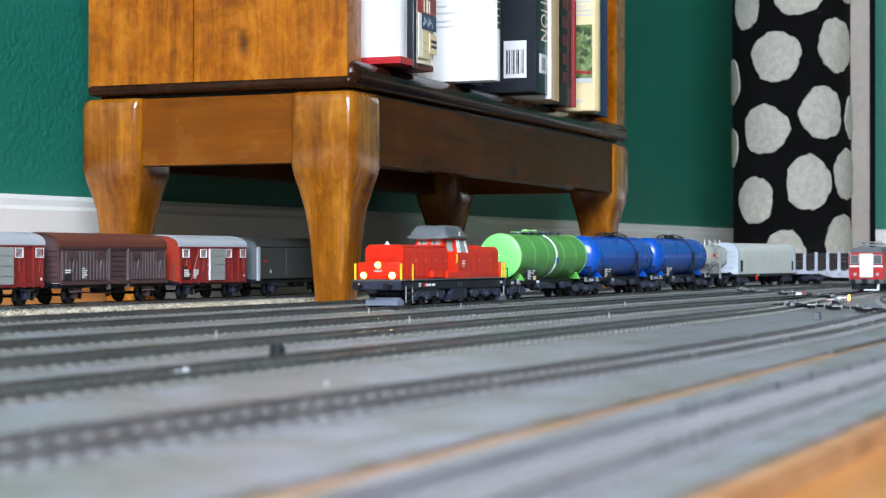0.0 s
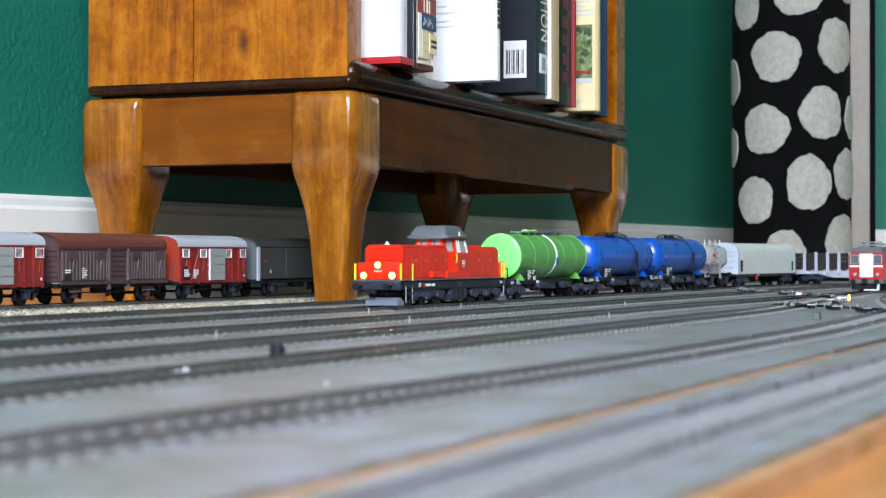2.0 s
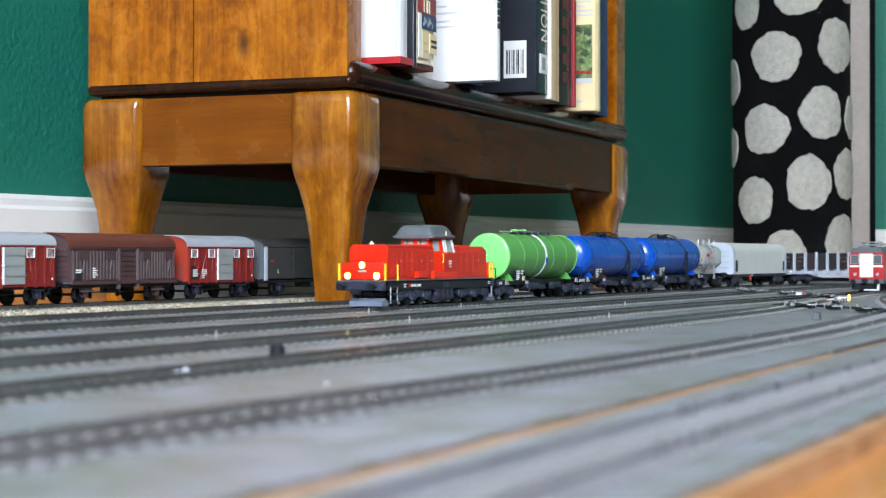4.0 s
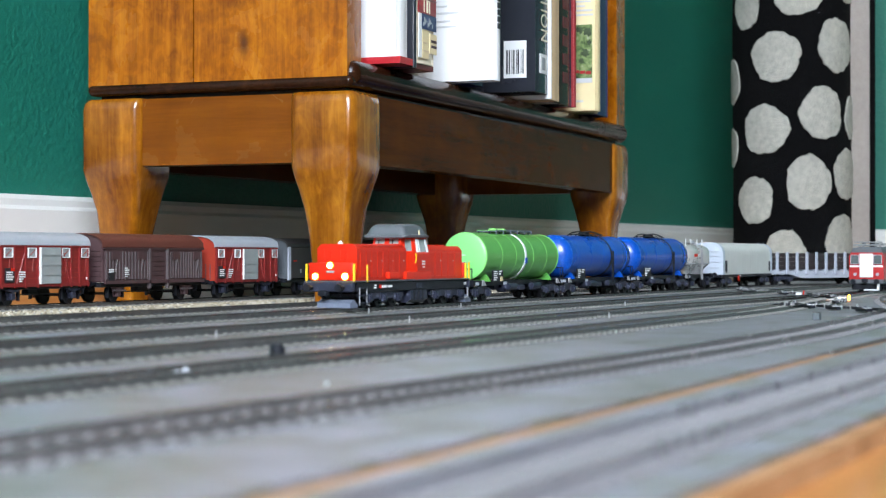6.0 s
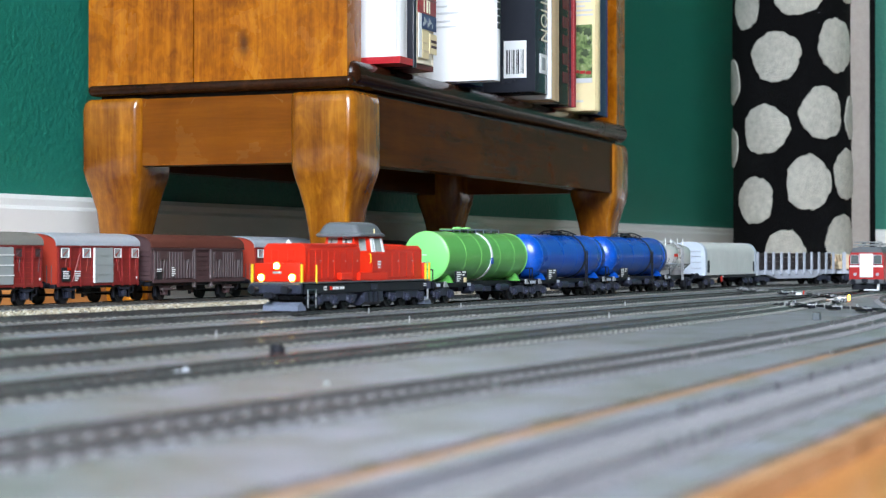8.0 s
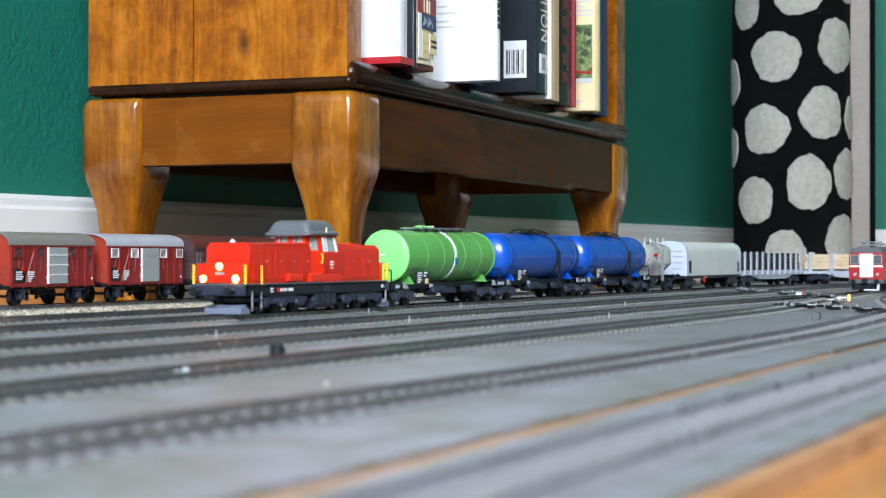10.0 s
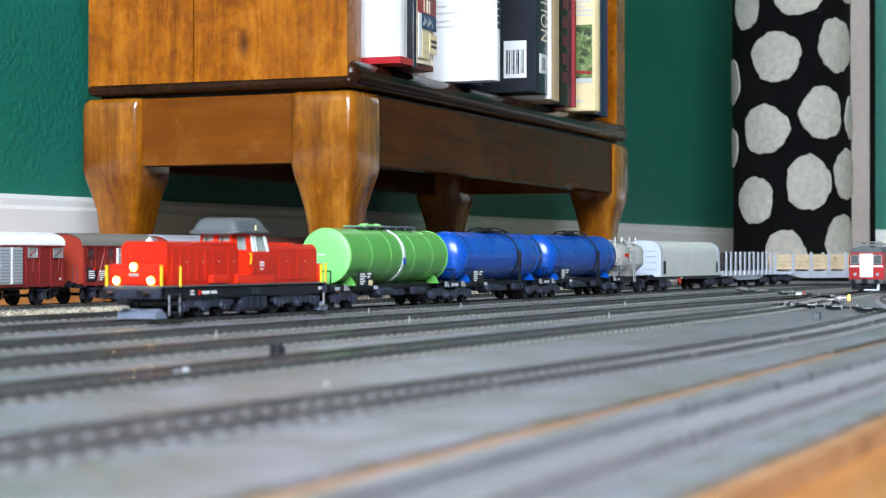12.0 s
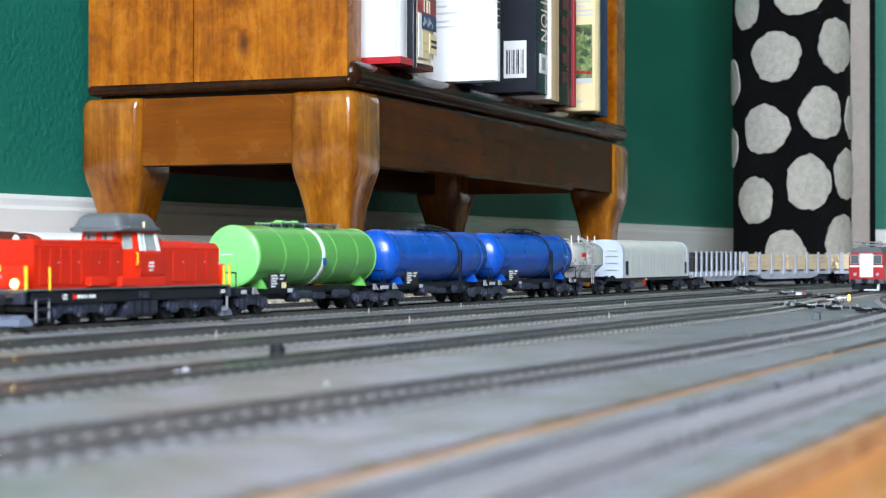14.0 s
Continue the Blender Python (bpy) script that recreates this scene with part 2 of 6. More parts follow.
M_PALECREAM = surf("pale_cream_cover", (0.74, 0.66, 0.50), 0.4, spread=0.06, scale=40)
M_BOOKBLACK = surf("black_cover", (0.022, 0.024, 0.032), 0.25, spread=0.1, scale=30, relief=0.02, coat=0.3)
M_BOOKRED = surf("red_cover", (0.42, 0.018, 0.025), 0.35, spread=0.1, scale=40)
M_SPINE_RED = surf("worn_red_cover", (0.27, 0.014, 0.018), 0.35, spread=0.2, scale=60)
M_MAROON = surf("maroon_cover", (0.10, 0.008, 0.010), 0.35, spread=0.1, scale=40)
M_BOOKBLUE = surf("blue_cover", (0.012, 0.025, 0.10), 0.35, spread=0.1, scale=40)
M_PRINT = surf("grey_print", (0.55, 0.55, 0.56), 0.5, spread=0.05)
M_MEADOW, nt, p, co = start("printed_meadow")
nt.links.new(shades(nt, noise_node(nt, co, 130.0, 6.0, 0.7, 0.4), [(0.36, (0.03, 0.05, 0.02)), (0.44, (0.10, 0.16, 0.05)), (0.55, (0.20, 0.27, 0.10)), (0.64, (0.30, 0.33, 0.20)), (0.72, (0.52, 0.55, 0.52))]), p.inputs["Base Color"])
p.inputs["Roughness"].default_value = 0.35
M_TREES = surf("printed_trees", (0.05, 0.08, 0.035), 0.4, spread=0.6, scale=200, relief=0.02)
M_CLUTTER = surf("bright_metal", (0.66, 0.66, 0.67), 0.2, 0.6, spread=0.3, scale=200)


for m in (M_RUG, M_SPOT, M_RUGBACK, M_GRAVEL):
    m.node_tree.nodes["Principled BSDF"].inputs["Specular IOR Level"].default_value = 0.12
for m in (M_APRON_X_SHADED, M_APRON_Y, M_LEG, M_PANEL, M_PANEL_B):
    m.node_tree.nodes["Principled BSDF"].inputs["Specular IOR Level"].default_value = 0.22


for m, level in ((M_APRON_X_SHADED, 0.06), (M_DARKWOOD, 0.15), (M_LEG, 0.4), (M_RED, 0.35), (M_RED_LIT, 0.35), (M_FRAME, 0.3), (M_BOGIE, 0.4), (M_WHEEL, 0.25)):
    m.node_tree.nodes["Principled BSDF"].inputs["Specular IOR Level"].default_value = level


# ---- building helpers ----
def thing(name, label, category, m=None, group="", kind=""):
    ob = tagged(new(name), label, category, group, kind)
    ob.matrix_basis = m or Matrix()
    return ob


def finish(name, bm, material, angle=35):
    me = bpy.data.meshes.new(name)
    bmesh.ops.recalc_face_normals(bm, faces=bm.faces[:])
    bm.to_mesh(me)
    bm.free()
    me.materials.append(material)
    me.polygons.foreach_set("use_smooth", [True] * len(me.polygons))
    me.set_sharp_from_angle(angle=radians(angle))
    return me


def part(name, bm, material, parent, label=""):
    ob = new(name, bm if isinstance(bm, bpy.types.Mesh) else finish(name, bm, material))
    ob.parent = parent
    return tagged(ob, label)


def solid(name, bm, material, label, category="", kind="", group="", m=None):
    ob = tagged(new(name, finish(name, bm, material)), label, category, group, kind)
    ob.matrix_basis = m or Matrix()
    return ob


def bx(bm, x0, x1, y0, y1, z0, z1, bev=0.0, seg=1):
    vs = bmesh.ops.create_cube(bm, size=1)["verts"]
    for v in vs:
        v.co = Vector((x0 + (v.co.x + 0.5) * (x1 - x0), y0 + (v.co.y + 0.5) * (y1 - y0), z0 + (v.co.z + 0.5) * (z1 - z0)))
    if bev:
        bmesh.ops.bevel(bm, geom=list({e for v in vs for e in v.link_edges}), offset=bev, segments=seg, affect="EDGES", profile=0.5)
    return bm


def B(*a, **k):
    return bx(bmesh.new(), *a, **k)


def rod(bm, p, q, r, r2=None, seg=10):
    p, q = Vector(p), Vector(q)
    m = Matrix.Translation((p + q) / 2) @ (q - p).to_track_quat("Z", "Y").to_matrix().to_4x4()
    bmesh.ops.create_cone(bm, cap_ends=True, segments=seg, radius1=r, radius2=r if r2 is None else r2, depth=(q - p).length, matrix=m)
    return bm


def R(*a, **k):
    return rod(bmesh.new(), *a, **k)


def lathe(bm, prof, cy=0.0, cz=0.0, seg=40, axis="x", cx=0.0):
    rings = []
    for a, r in prof:
        ring = []
        for i in range(seg):
            t = 2 * math.pi * i / seg
            u, v = r * math.cos(t), r * math.sin(t)
            ring.append(bm.verts.new((a, cy + u, cz + v) if axis == "x" else (cx + u, cy + v, a)))
        rings.append(ring)
    for a, b in zip(rings, rings[1:]):
        for i in range(seg):
            bm.faces.new((a[i], a[(i + 1) % seg], b[(i + 1) % seg], b[i]))
    bm.faces.new(rings[0][::-1])
    bm.faces.new(rings[-1])
    return bm


def prism(bm, poly, a0, a1, axis="x"):
    def at(p, a):
        return {"x": (a, p[0], p[1]), "y": (p[0], a, p[1]), "z": (p[0], p[1], a)}[axis]
    lo, hi = [bm.verts.new(at(p, a0)) for p in poly], [bm.verts.new(at(p, a1)) for p in poly]
    n = len(poly)
    for i in range(n):
        bm.faces.new((lo[i], lo[(i + 1) % n], hi[(i + 1) % n], hi[i]))
    bm.faces.new(lo[::-1])
    bm.faces.new(hi)
    return bm


def softened(bm, w, seg=2, sharp=30):
    edges = [e for e in bm.edges if len(e.link_faces) == 2 and e.calc_face_angle(0) > radians(sharp)]
    bmesh.ops.bevel(bm, geom=edges, offset=w, segments=seg, affect="EDGES", profile=0.5)
    return bm


def letters(name, text, size, material, parent, m, label="", narrow=1.0):
    cu = bpy.data.curves.new(name, "FONT")
    cu.body, cu.size, cu.extrude = text, size, 0.00008
    tmp = bpy.data.objects.new(name, cu)
    scene.collection.objects.link(tmp)
    me = bpy.data.meshes.new_from_object(tmp.evaluated_get(bpy.context.evaluated_depsgraph_get()))
    bpy.data.objects.remove(tmp)
    me.transform(Matrix.Diagonal((narrow, 1, 1, 1)))
    me.materials.clear()
    me.materials.append(material)
    ob = tagged(new(name, me), label)
    ob.parent = parent
    ob.matrix_basis = m
    return ob


# ---- the room ----
WALL_TURN = -1.7
W0 = pose(-1.72, 0.9715, 0, 0, 0, WALL_TURN)      # start of the back wall, local x along it
ROOM_LEN = 4.785
solid("floor", B(-2.0, 3.4, -3.0, 1.2, -0.03, 0.0), M_FLOOR, "warm orange-brown varnished wooden floor", kind="structure")
solid("wall_back", B(0, ROOM_LEN + 0.12, 0.0, 0.12, 0, 2.55), M_GREEN_WALL, "dark green painted wall behind the bookcase", kind="structure", m=W0)
solid("wall_side", B(ROOM_LEN, ROOM_LEN + 0.12, -3.7, -0.001, 0, 2.55), M_GREEN_WALL, "dark green painted end wall", kind="structure", m=W0)


def skirting(x0, x1, y0, y1, along):
    """Skirting board with a rounded top and a small bead."""
    if along == "x":
        prof = [(0, 0), (-0.016, 0), (-0.016, 0.0745), (-0.013, 0.0775), (-0.013, 0.0825), (-0.009, 0.0862), (0, 0.0862)]
        return prism(bmesh.new(), [(y1 + a, b) for a, b in prof], x0, x1, "x")
    prof = [(0, 0), (-0.016, 0), (-0.016, 0.071), (-0.013, 0.074), (-0.013, 0.079), (-0.009, 0.0832), (0, 0.0832)]
    return prism(bmesh.new(), [(x1 + a, b) for a, b in prof], y0, y1, "y")


solid("baseboard", skirting(0, ROOM_LEN - 0.017, 0, -0.001, "x"), M_WHITE_PAINT, "white gloss painted baseboard of the back wall", kind="structure", m=W0)
solid("baseboard", skirting(0, ROOM_LEN - 0.001, -3.6, -0.002, "y"), M_WHITE_PAINT, "white gloss painted baseboard of the end wall", kind="structure", m=W0)


strip = prism(bmesh.new(), [(1.6, 0.0), (3.012, 0.0), (3.024, 0.0130), (1.6, 0.0130)], -0.034, -0.0178, "y")
solid("wooden_strip", softened(strip, 0.002, 2), M_FLOOR, "varnished orange-brown wooden strip lying along the baseboard", "wooden strip", m=W0)


def holed_wall(name, fixed, a0, a1, h0, h1, z0, z1, axis, label):
    bm = bmesh.new()
    f0, f1 = fixed
    for p in ((a0, h0, 0, 2.55), (h1, a1, 0, 2.55), (h0, h1, 0, z0), (h0, h1, z1, 2.55)):
        if axis == "y":
            bx(bm, f0, f1, *p)
        else:
            bx(bm, *p[:2], f0, f1, *p[2:])
    return solid(name, bm, M_BEIGE_WALL, label, kind="structure")


# added out of view: these walls and the ceiling close the room and set bounce light
holed_wall("wall_west", (-1.84, -1.72), -2.9, 1.15, -1.40, -0.10, 0.95, 2.4, "y", "unseen beige wall with a tall window opening, toned for bounce light")
solid("wall_south", B(-1.72, 3.3, -2.85, -2.73, 0, 2.55), M_BEIGE_WALL, "unseen beige wall behind the camera, toned for bounce light", kind="structure")
solid("ceiling", B(-1.9, 3.4, -3.0, 1.2, 2.55, 2.6), M_CEILING, "unseen grey ceiling, toned for bounce light", kind="structure")


def window_frame(name, m, w, h):
    win = thing(name, "white framed casement window letting in overcast daylight", "window", m, kind="structure")
    bm = bmesh.new()
    for a, b, c, d in ((0, w, 0, 0.05), (0, w, h - 0.05, h), (0, 0.05, 0.05, h - 0.05), (w - 0.05, w, 0.05, h - 0.05), (w / 2 - 0.03, w / 2 + 0.03, 0.05, h - 0.05)):
        bx(bm, a, b, -0.03, 0.03, c, d, 0.004)
    part("window_frame", bm, M_WHITE_PAINT, win)
    for a, b in ((0.05, w / 2 - 0.03), (w / 2 + 0.03, w - 0.05)):
        pane = part("pane", B(a, b, -0.002, 0.002, 0.05, h - 0.05), M_GLASS, win)
        pane.visible_shadow = False


window_frame("window_1", pose(-1.78, -1.40, 0.95, 0, 0, 90), 1.3, 1.45)

# ---- track boards ----
RAIL_Z, BOARD_Z = 0.0081, 0.0051


def board(label, x0, x1, y0, y1, slant=0.0, slant_back=0.0):
    bd = thing("track_board", label, "board")
    bm = prism(bmesh.new(), [(x0, y0), (x1, y0 + slant), (x1, y1 + slant_back), (x0, y1)], 0.0008, BOARD_Z, "z")
    part("top_sheet", softened(bm, 0.0006, 1), M_BOARD, bd)
    part("edge_strip", softened(prism(bmesh.new(), [(x0, y0 - 0.0050), (x1, y0 + slant - 0.0050), (x1, y0 + slant - 0.0006), (x0, y0 - 0.0006)], 0.0, 0.0040, "z"), 0.0005, 1), M_BOARD_EDGE, bd, "bare wooden edge of the board")
    if slant:
        def front(x):
            return y0 + slant * (x - x0) / (x1 - x0)
        # the shadow line above the bare edge, added as a dark strip
        a, b = 0.62, x1
        gap = prism(bmesh.new(), [(a, front(a) - 0.0022), (b, front(b) - 0.0072), (b, front(b) - 0.0008), (a, front(a) - 0.0008)], 0.0034, BOARD_Z + 0.0003, "z")
        part("lower_sheet", gap, M_BED, bd, "dark strip standing for the shadow gap above the bare wood")
    return bd


board("large flat grey board carrying parallel model tracks", -0.5, 2.4, 0.1133, 0.5735, 0.0574)
board("narrow grey board with a single track on the wooden floor", -0.5, 1.02, 0.073, 0.1053, 0.0, 0.0301)
board("narrow grey board under the rear siding", -0.5, 2.2, 0.640, 0.722)
board("grey corner board under the curve", 2.02, 2.42, -0.16, 0.1550)
patch = prism(bmesh.new(), [(1.03, 0.085), (1.9, 0.105), (1.9, 0.150), (1.03, 0.1385)], 0.0, BOARD_Z - 0.001, "z")
solid("track_board", softened(patch, 0.0005, 1), M_BOARD, "short grey end piece of track board on the floor", "board")


def smooth(t):
    t = min(1.0, max(0.0, t))
    return t * t * (3 - 2 * t)


def lane(y, *shifts):
    """A track line: y at x, moved by smooth sideways shifts (from x, to x, by)."""
    def at(s):
        return y + sum(d * smooth((s - a) / (b - a)) for a, b, d in shifts)
    def fn(s):
        dy = (at(s + 0.001) - at(s - 0.001)) / 0.002
        return s, at(s), math.atan(dy)
    return fn


BEND_X, BEND_R, LINE_Y = 1.81, 0.36, 0.480


def curve_lane(y, x_start, r):
    def fn(s):
        if s < x_start:
            return s, y, 0.0
        a = (s - x_start) / r
        return x_start + r * math.sin(a), y - r * (1 - math.cos(a)), -a
    return fn


main_line = curve_lane(LINE_Y, BEND_X, BEND_R)


def sleeper_mesh(material):
    bm = bmesh.new()
    bx(bm, -0.0013, 0.0013, -0.0136, 0.0136, BOARD_Z + 0.0001, 0.0059, 0.0002)
    for y in (-0.0103, -0.0074, 0.0074, 0.0103):
        bx(bm, -0.0006, 0.0006, y - 0.0005, y + 0.0005, 0.0058, 0.0063)
    return finish("sleeper", bm, material)


SLEEPER_ME = sleeper_mesh(M_SLEEPER)
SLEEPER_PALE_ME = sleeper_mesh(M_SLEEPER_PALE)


def sweep(fn, s0, s1, off, prof, step=0.03, curve_step=0.01):
    bm = bmesh.new()
    rings, s = [], s0
    ss = list(np.arange(s0, s1, step)) + [s1]
    for s in ss:
        x, y, a = fn(s)
        rings.append([bm.verts.new((x - math.sin(a) * (off + u), y + math.cos(a) * (off + u), z)) for u, z in prof])
    n = len(prof)
    for a, b in zip(rings, rings[1:]):
        for i in range(n):
            bm.faces.new((a[i], a[(i + 1) % n], b[(i + 1) % n], b[i]))
    bm.faces.new(rings[0][::-1])
    bm.faces.new(rings[-1])
    return bm


RAIL_PROFILE = [(-0.0011, 0.0059), (0.0011, 0.0059), (0.0011, 0.0062), (0.0003, 0.0065), (0.0003, 0.0075), (0.0006, 0.0076), (0.0006, 0.0080), (0.0005, RAIL_Z),
                (-0.0005, RAIL_Z), (-0.0006, 0.0080), (-0.0006, 0.0076), (-0.0003, 0.0075), (-0.0003, 0.0065), (-0.0011, 0.0062)]


def track(label, fn, s0, s1, near0, near1, me_sleeper=None, rail=None):
    tr = thing("model_track", label, "model track", group="parallel model tracks")
    for off in (-0.00885, 0.00885):
        part("rail", sweep(fn, s0, s1, off, RAIL_PROFILE), rail or (M_RAIL_PALE if me_sleeper else M_RAIL), tr)
    part("bed", sweep(fn, s0, s1, 0.0, [(-0.0128, BOARD_Z - 0.0002), (0.0128, BOARD_Z - 0.0002), (0.0122, BOARD_Z + 0.0005), (-0.0122, BOARD_Z + 0.0005)]), M_BED_PALE if me_sleeper else M_BED, tr, "grey foam underlay")
    verts, faces, base = [], [], [tuple(v.co) for v in (me_sleeper or SLEEPER_ME).vertices]
    polys = [tuple(p.vertices) for p in SLEEPER_ME.polygons]
    SLEEPERS.append((tr, fn, near0, near1, me_sleeper or SLEEPER_ME))
    for i in range(int((s1 - s0) / 0.0072)):
        s = s0 + 0.0036 + i * 0.0072
        if near0 <= s <= near1:
            continue
        x, y, a = fn(s)
        c, n, k = math.cos(a), math.sin(a), len(verts)
        verts += [(x + c * u - n * v, y + n * u + c * v, z) for u, v, z in base]
        faces += [tuple(k + j for j in p) for p in polys]
    me = bpy.data.meshes.new("sleeper_run")
    me.from_pydata(verts, [], faces)
    me.materials.append((me_sleeper or SLEEPER_ME).materials[0])
    tagged(part("sleeper_run", me, M_SLEEPER, tr), kind="stuff")
    return tr


SLEEPERS = []
T3 = lane(0.3285, (1.05, 1.6, -0.0205))
T4 = lane(0.2605, (0.95, 1.55, 0.045))
T5 = lane(0.1840, (0.15, 0.60, -0.0170), (0.70, 1.10, 0.0170), (1.0, 1.45, 0.071))
track("grey model track under the freight train", main_line, -0.3, 2.62, 0.45, 2.0)
track("empty model track behind the freight train", lane(0.557), -0.3, 2.15, 0.7, 1.7)
track("rear siding track beside pale gravel", lane(0.690), -0.3, 2.15, 0.75, 1.6)
track("empty grey model track", curve_lane(0.3975, BEND_X, 0.2775), -0.3, 2.0, 0.3, 1.7)
track("empty grey model track leading to points", T3, -0.3, 1.85, 0.25, 1.7)
track("empty grey model track joining the points", T4, -0.3, 1.55, 0.2, 1.5)
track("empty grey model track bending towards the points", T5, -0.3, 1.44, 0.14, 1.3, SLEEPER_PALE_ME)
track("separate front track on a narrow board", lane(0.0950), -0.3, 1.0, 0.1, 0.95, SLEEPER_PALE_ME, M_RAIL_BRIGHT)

# pale gravel between the siding and the line
rng = np.random.default_rng(4)
N = 22000
gx, gy = rng.uniform(0.35, 1.75, N), rng.uniform(0.575, 0.675, N)
gr, ga = rng.uniform(0.0007, 0.0016, N), rng.uniform(0, 6.28, N)
octa = np.array([(1, 0, 0), (0, 1, 0), (-1, 0, 0), (0, -1, 0), (0, 0, 1), (0, 0, -1)], float)
tri = [(0, 1, 4), (1, 2, 4), (2, 3, 4), (3, 0, 4), (1, 0, 5), (2, 1, 5), (3, 2, 5), (0, 3, 5)]
keep = ~((gx > 1.12) & (gx < 1.19) & (gy > 0.577) & (gy < 0.632))
gv, gf = [], []
for x, y, r, a in zip(gx[keep], gy[keep], gr[keep], ga[keep]):
    k = len(gv)
    c, s = math.cos(a), math.sin(a)
    top = 0.0048 if y > 0.6365 else 0.0040
    for u, v, w in octa:
        gv.append((x + r * (c * u - s * v) * 1.2, y + r * (s * u + c * v), top + r * w * 0.8))
    gf += [tuple(k + j for j in t) for t in tri]
gme = bpy.data.meshes.new("gravel")
gme.from_pydata(gv, [], gf)
gme.materials.append(M_GRAVEL)
tagged(new("gravel", gme), "pale fine gravel strip beside the rear siding", "gravel", kind="stuff")
bm = bx(bmesh.new(), 0.35, 1.118, 0.576, 0.6352, 0.0, 0.0038)
bx(bm, 1.192, 1.75, 0.578, 0.6352, 0.0, 0.0038)
solid("gravel_bed", bm, M_GRAVEL, "layer of pale sand under the gravel strip", "gravel", kind="stuff")

# ---- bookcase ----
CASE = pose(1.131, 0.580, 0, 0, 0, 2.5)
CW, CD, STAND_Z = 0.702, 0.226, 0.155
case = thing("bookcase", "golden-brown varnished wooden bookcase on four shaped legs", "bookcase", CASE)


def leg_mesh(dx, dy):
    """A square block that sweeps in towards a slim foot; dx, dy: the way to the inner sides."""
    rows = [(0.0, 0.47, 0.004), (0.012, 0.49, 0.003), (0.035, 0.56, 0.0015), (0.055, 0.62, 0.001), (0.072, 0.71, 0.003), (0.085, 0.83, 0.0015), (0.095, 0.94, 0.0005), (0.102, 1.0, 0.0), (0.125, 1.0, 0.0), (0.147, 1.0, 0.0), (0.152, 0.99, 0.002), (STAND_Z, 0.95, 0.005)]
    bm, size, rings = bmesh.new(), 0.0515, []
    for z, k, inset in rows:
        w, r = size * k, 0.0065 * k + 0.001
        inset = size * (1 - k) * 0.47 + inset * 0.3
        ring = []
        for cx, cy, a0 in ((r, r, 180), (w - r, r, 270), (w - r, w - r, 0), (r, w - r, 90)):
            for i in range(5):
                a = radians(a0 + 22.5 * i)
                ring.append(bm.verts.new(((inset + cx + r * math.cos(a)) * dx, (inset + cy + r * math.sin(a)) * dy, z)))
        rings.append(ring)
    n = len(rings[0])
    for a, b in zip(rings, rings[1:]):
        for i in range(n):
            bm.faces.new((a[i], a[(i + 1) % n], b[(i + 1) % n], b[i]))
    bm.faces.new(rings[0])
    bm.faces.new(rings[-1])
    return finish("leg", bm, M_LEG, 60)


for x, y, dx, dy in ((0, 0, 1, 1), (CW, 0, -1, 1), (0, CD, 1, -1), (CW, CD, -1, -1)):
    leg = part("leg", leg_mesh(dx, dy), M_LEG, case)
    leg.matrix_basis = pose(x, y, 0)


def bowed(length, z0, z1, thick, material, name, m):
    """Rail with a shallow curved lower edge and softened edges."""
    bot = [(length * i / 12, z0 + 0.0015 * math.sin(math.pi * i / 12)) for i in range(13)]
    bm = softened(prism(bmesh.new(), bot + [(length, z1), (0, z1)], 0, thick, "y"), 0.0025, 2, 50)
    ob = part(name, bm, material, case)
    ob.matrix_basis = m
    return ob


bowed(CW - 0.100, 0.104, 0.1545, 0.02, M_APRON_X_SHADED, "front_rail", pose(0.050, 0.004, 0))
bowed(CW - 0.100, 0.104, 0.1545, 0.02, M_APRON_X_SHADED, "back_rail", pose(0.050, CD - 0.024, 0))
for name, x in (("side_rail", 0.006), ("side_rail", CW - 0.026)):
    bm = softened(prism(bmesh.new(), [(0.050 + (CD - 0.1) * i / 8, 0.105) for i in range(9)] + [(CD - 0.050, 0.1545), (0.050, 0.1545)], x, x + 0.02, "x"), 0.0025, 2, 50)
    part(name, bm, M_APRON_Y, case)
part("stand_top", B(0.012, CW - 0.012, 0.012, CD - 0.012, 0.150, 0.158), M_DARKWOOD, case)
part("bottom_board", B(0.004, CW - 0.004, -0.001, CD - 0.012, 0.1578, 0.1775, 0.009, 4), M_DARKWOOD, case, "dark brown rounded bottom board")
TOP_Z = 0.98
part("side_plank", softened(prism(bmesh.new(), [(0.002, 0.006), (0.026, 0.006), (0.026, 0.1290), (0.002, 0.1290)], 0.1640, TOP_Z, "z"), 0.0065, 4, 50), M_PANEL, case, "glossy golden pine plank with a knot")
part("side_plank", softened(prism(bmesh.new(), [(0.002, 0.1300), (0.026, 0.1300), (0.026, CD - 0.007), (0.002, CD - 0.007)], 0.1640, TOP_Z, "z"), 0.0022, 2, 50), M_PANEL_B, case, "glossy golden pine plank")
part("sill_strip", B(0.0005, 0.028, 0.002, CD - 0.006, 0.1575, 0.1662, 0.004, 3), M_DARKWOOD, case, "dark brown lower edge")
part("side_panel", softened(prism(bmesh.new(), [(CW - 0.034, 0.004), (CW - 0.004, 0.004), (CW - 0.004, CD - 0.002), (CW - 0.034, CD - 0.002)], 0.1725, TOP_Z, "z"), 0.007, 4, 50), M_PANEL_B, case)
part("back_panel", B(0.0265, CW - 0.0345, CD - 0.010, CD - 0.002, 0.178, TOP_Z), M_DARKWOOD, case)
part("shelf", B(0.0265, CW - 0.0345, 0.006, CD - 0.0105, 0.50, 0.518, 0.003, 2), M_APRON_X_SHADED, case)
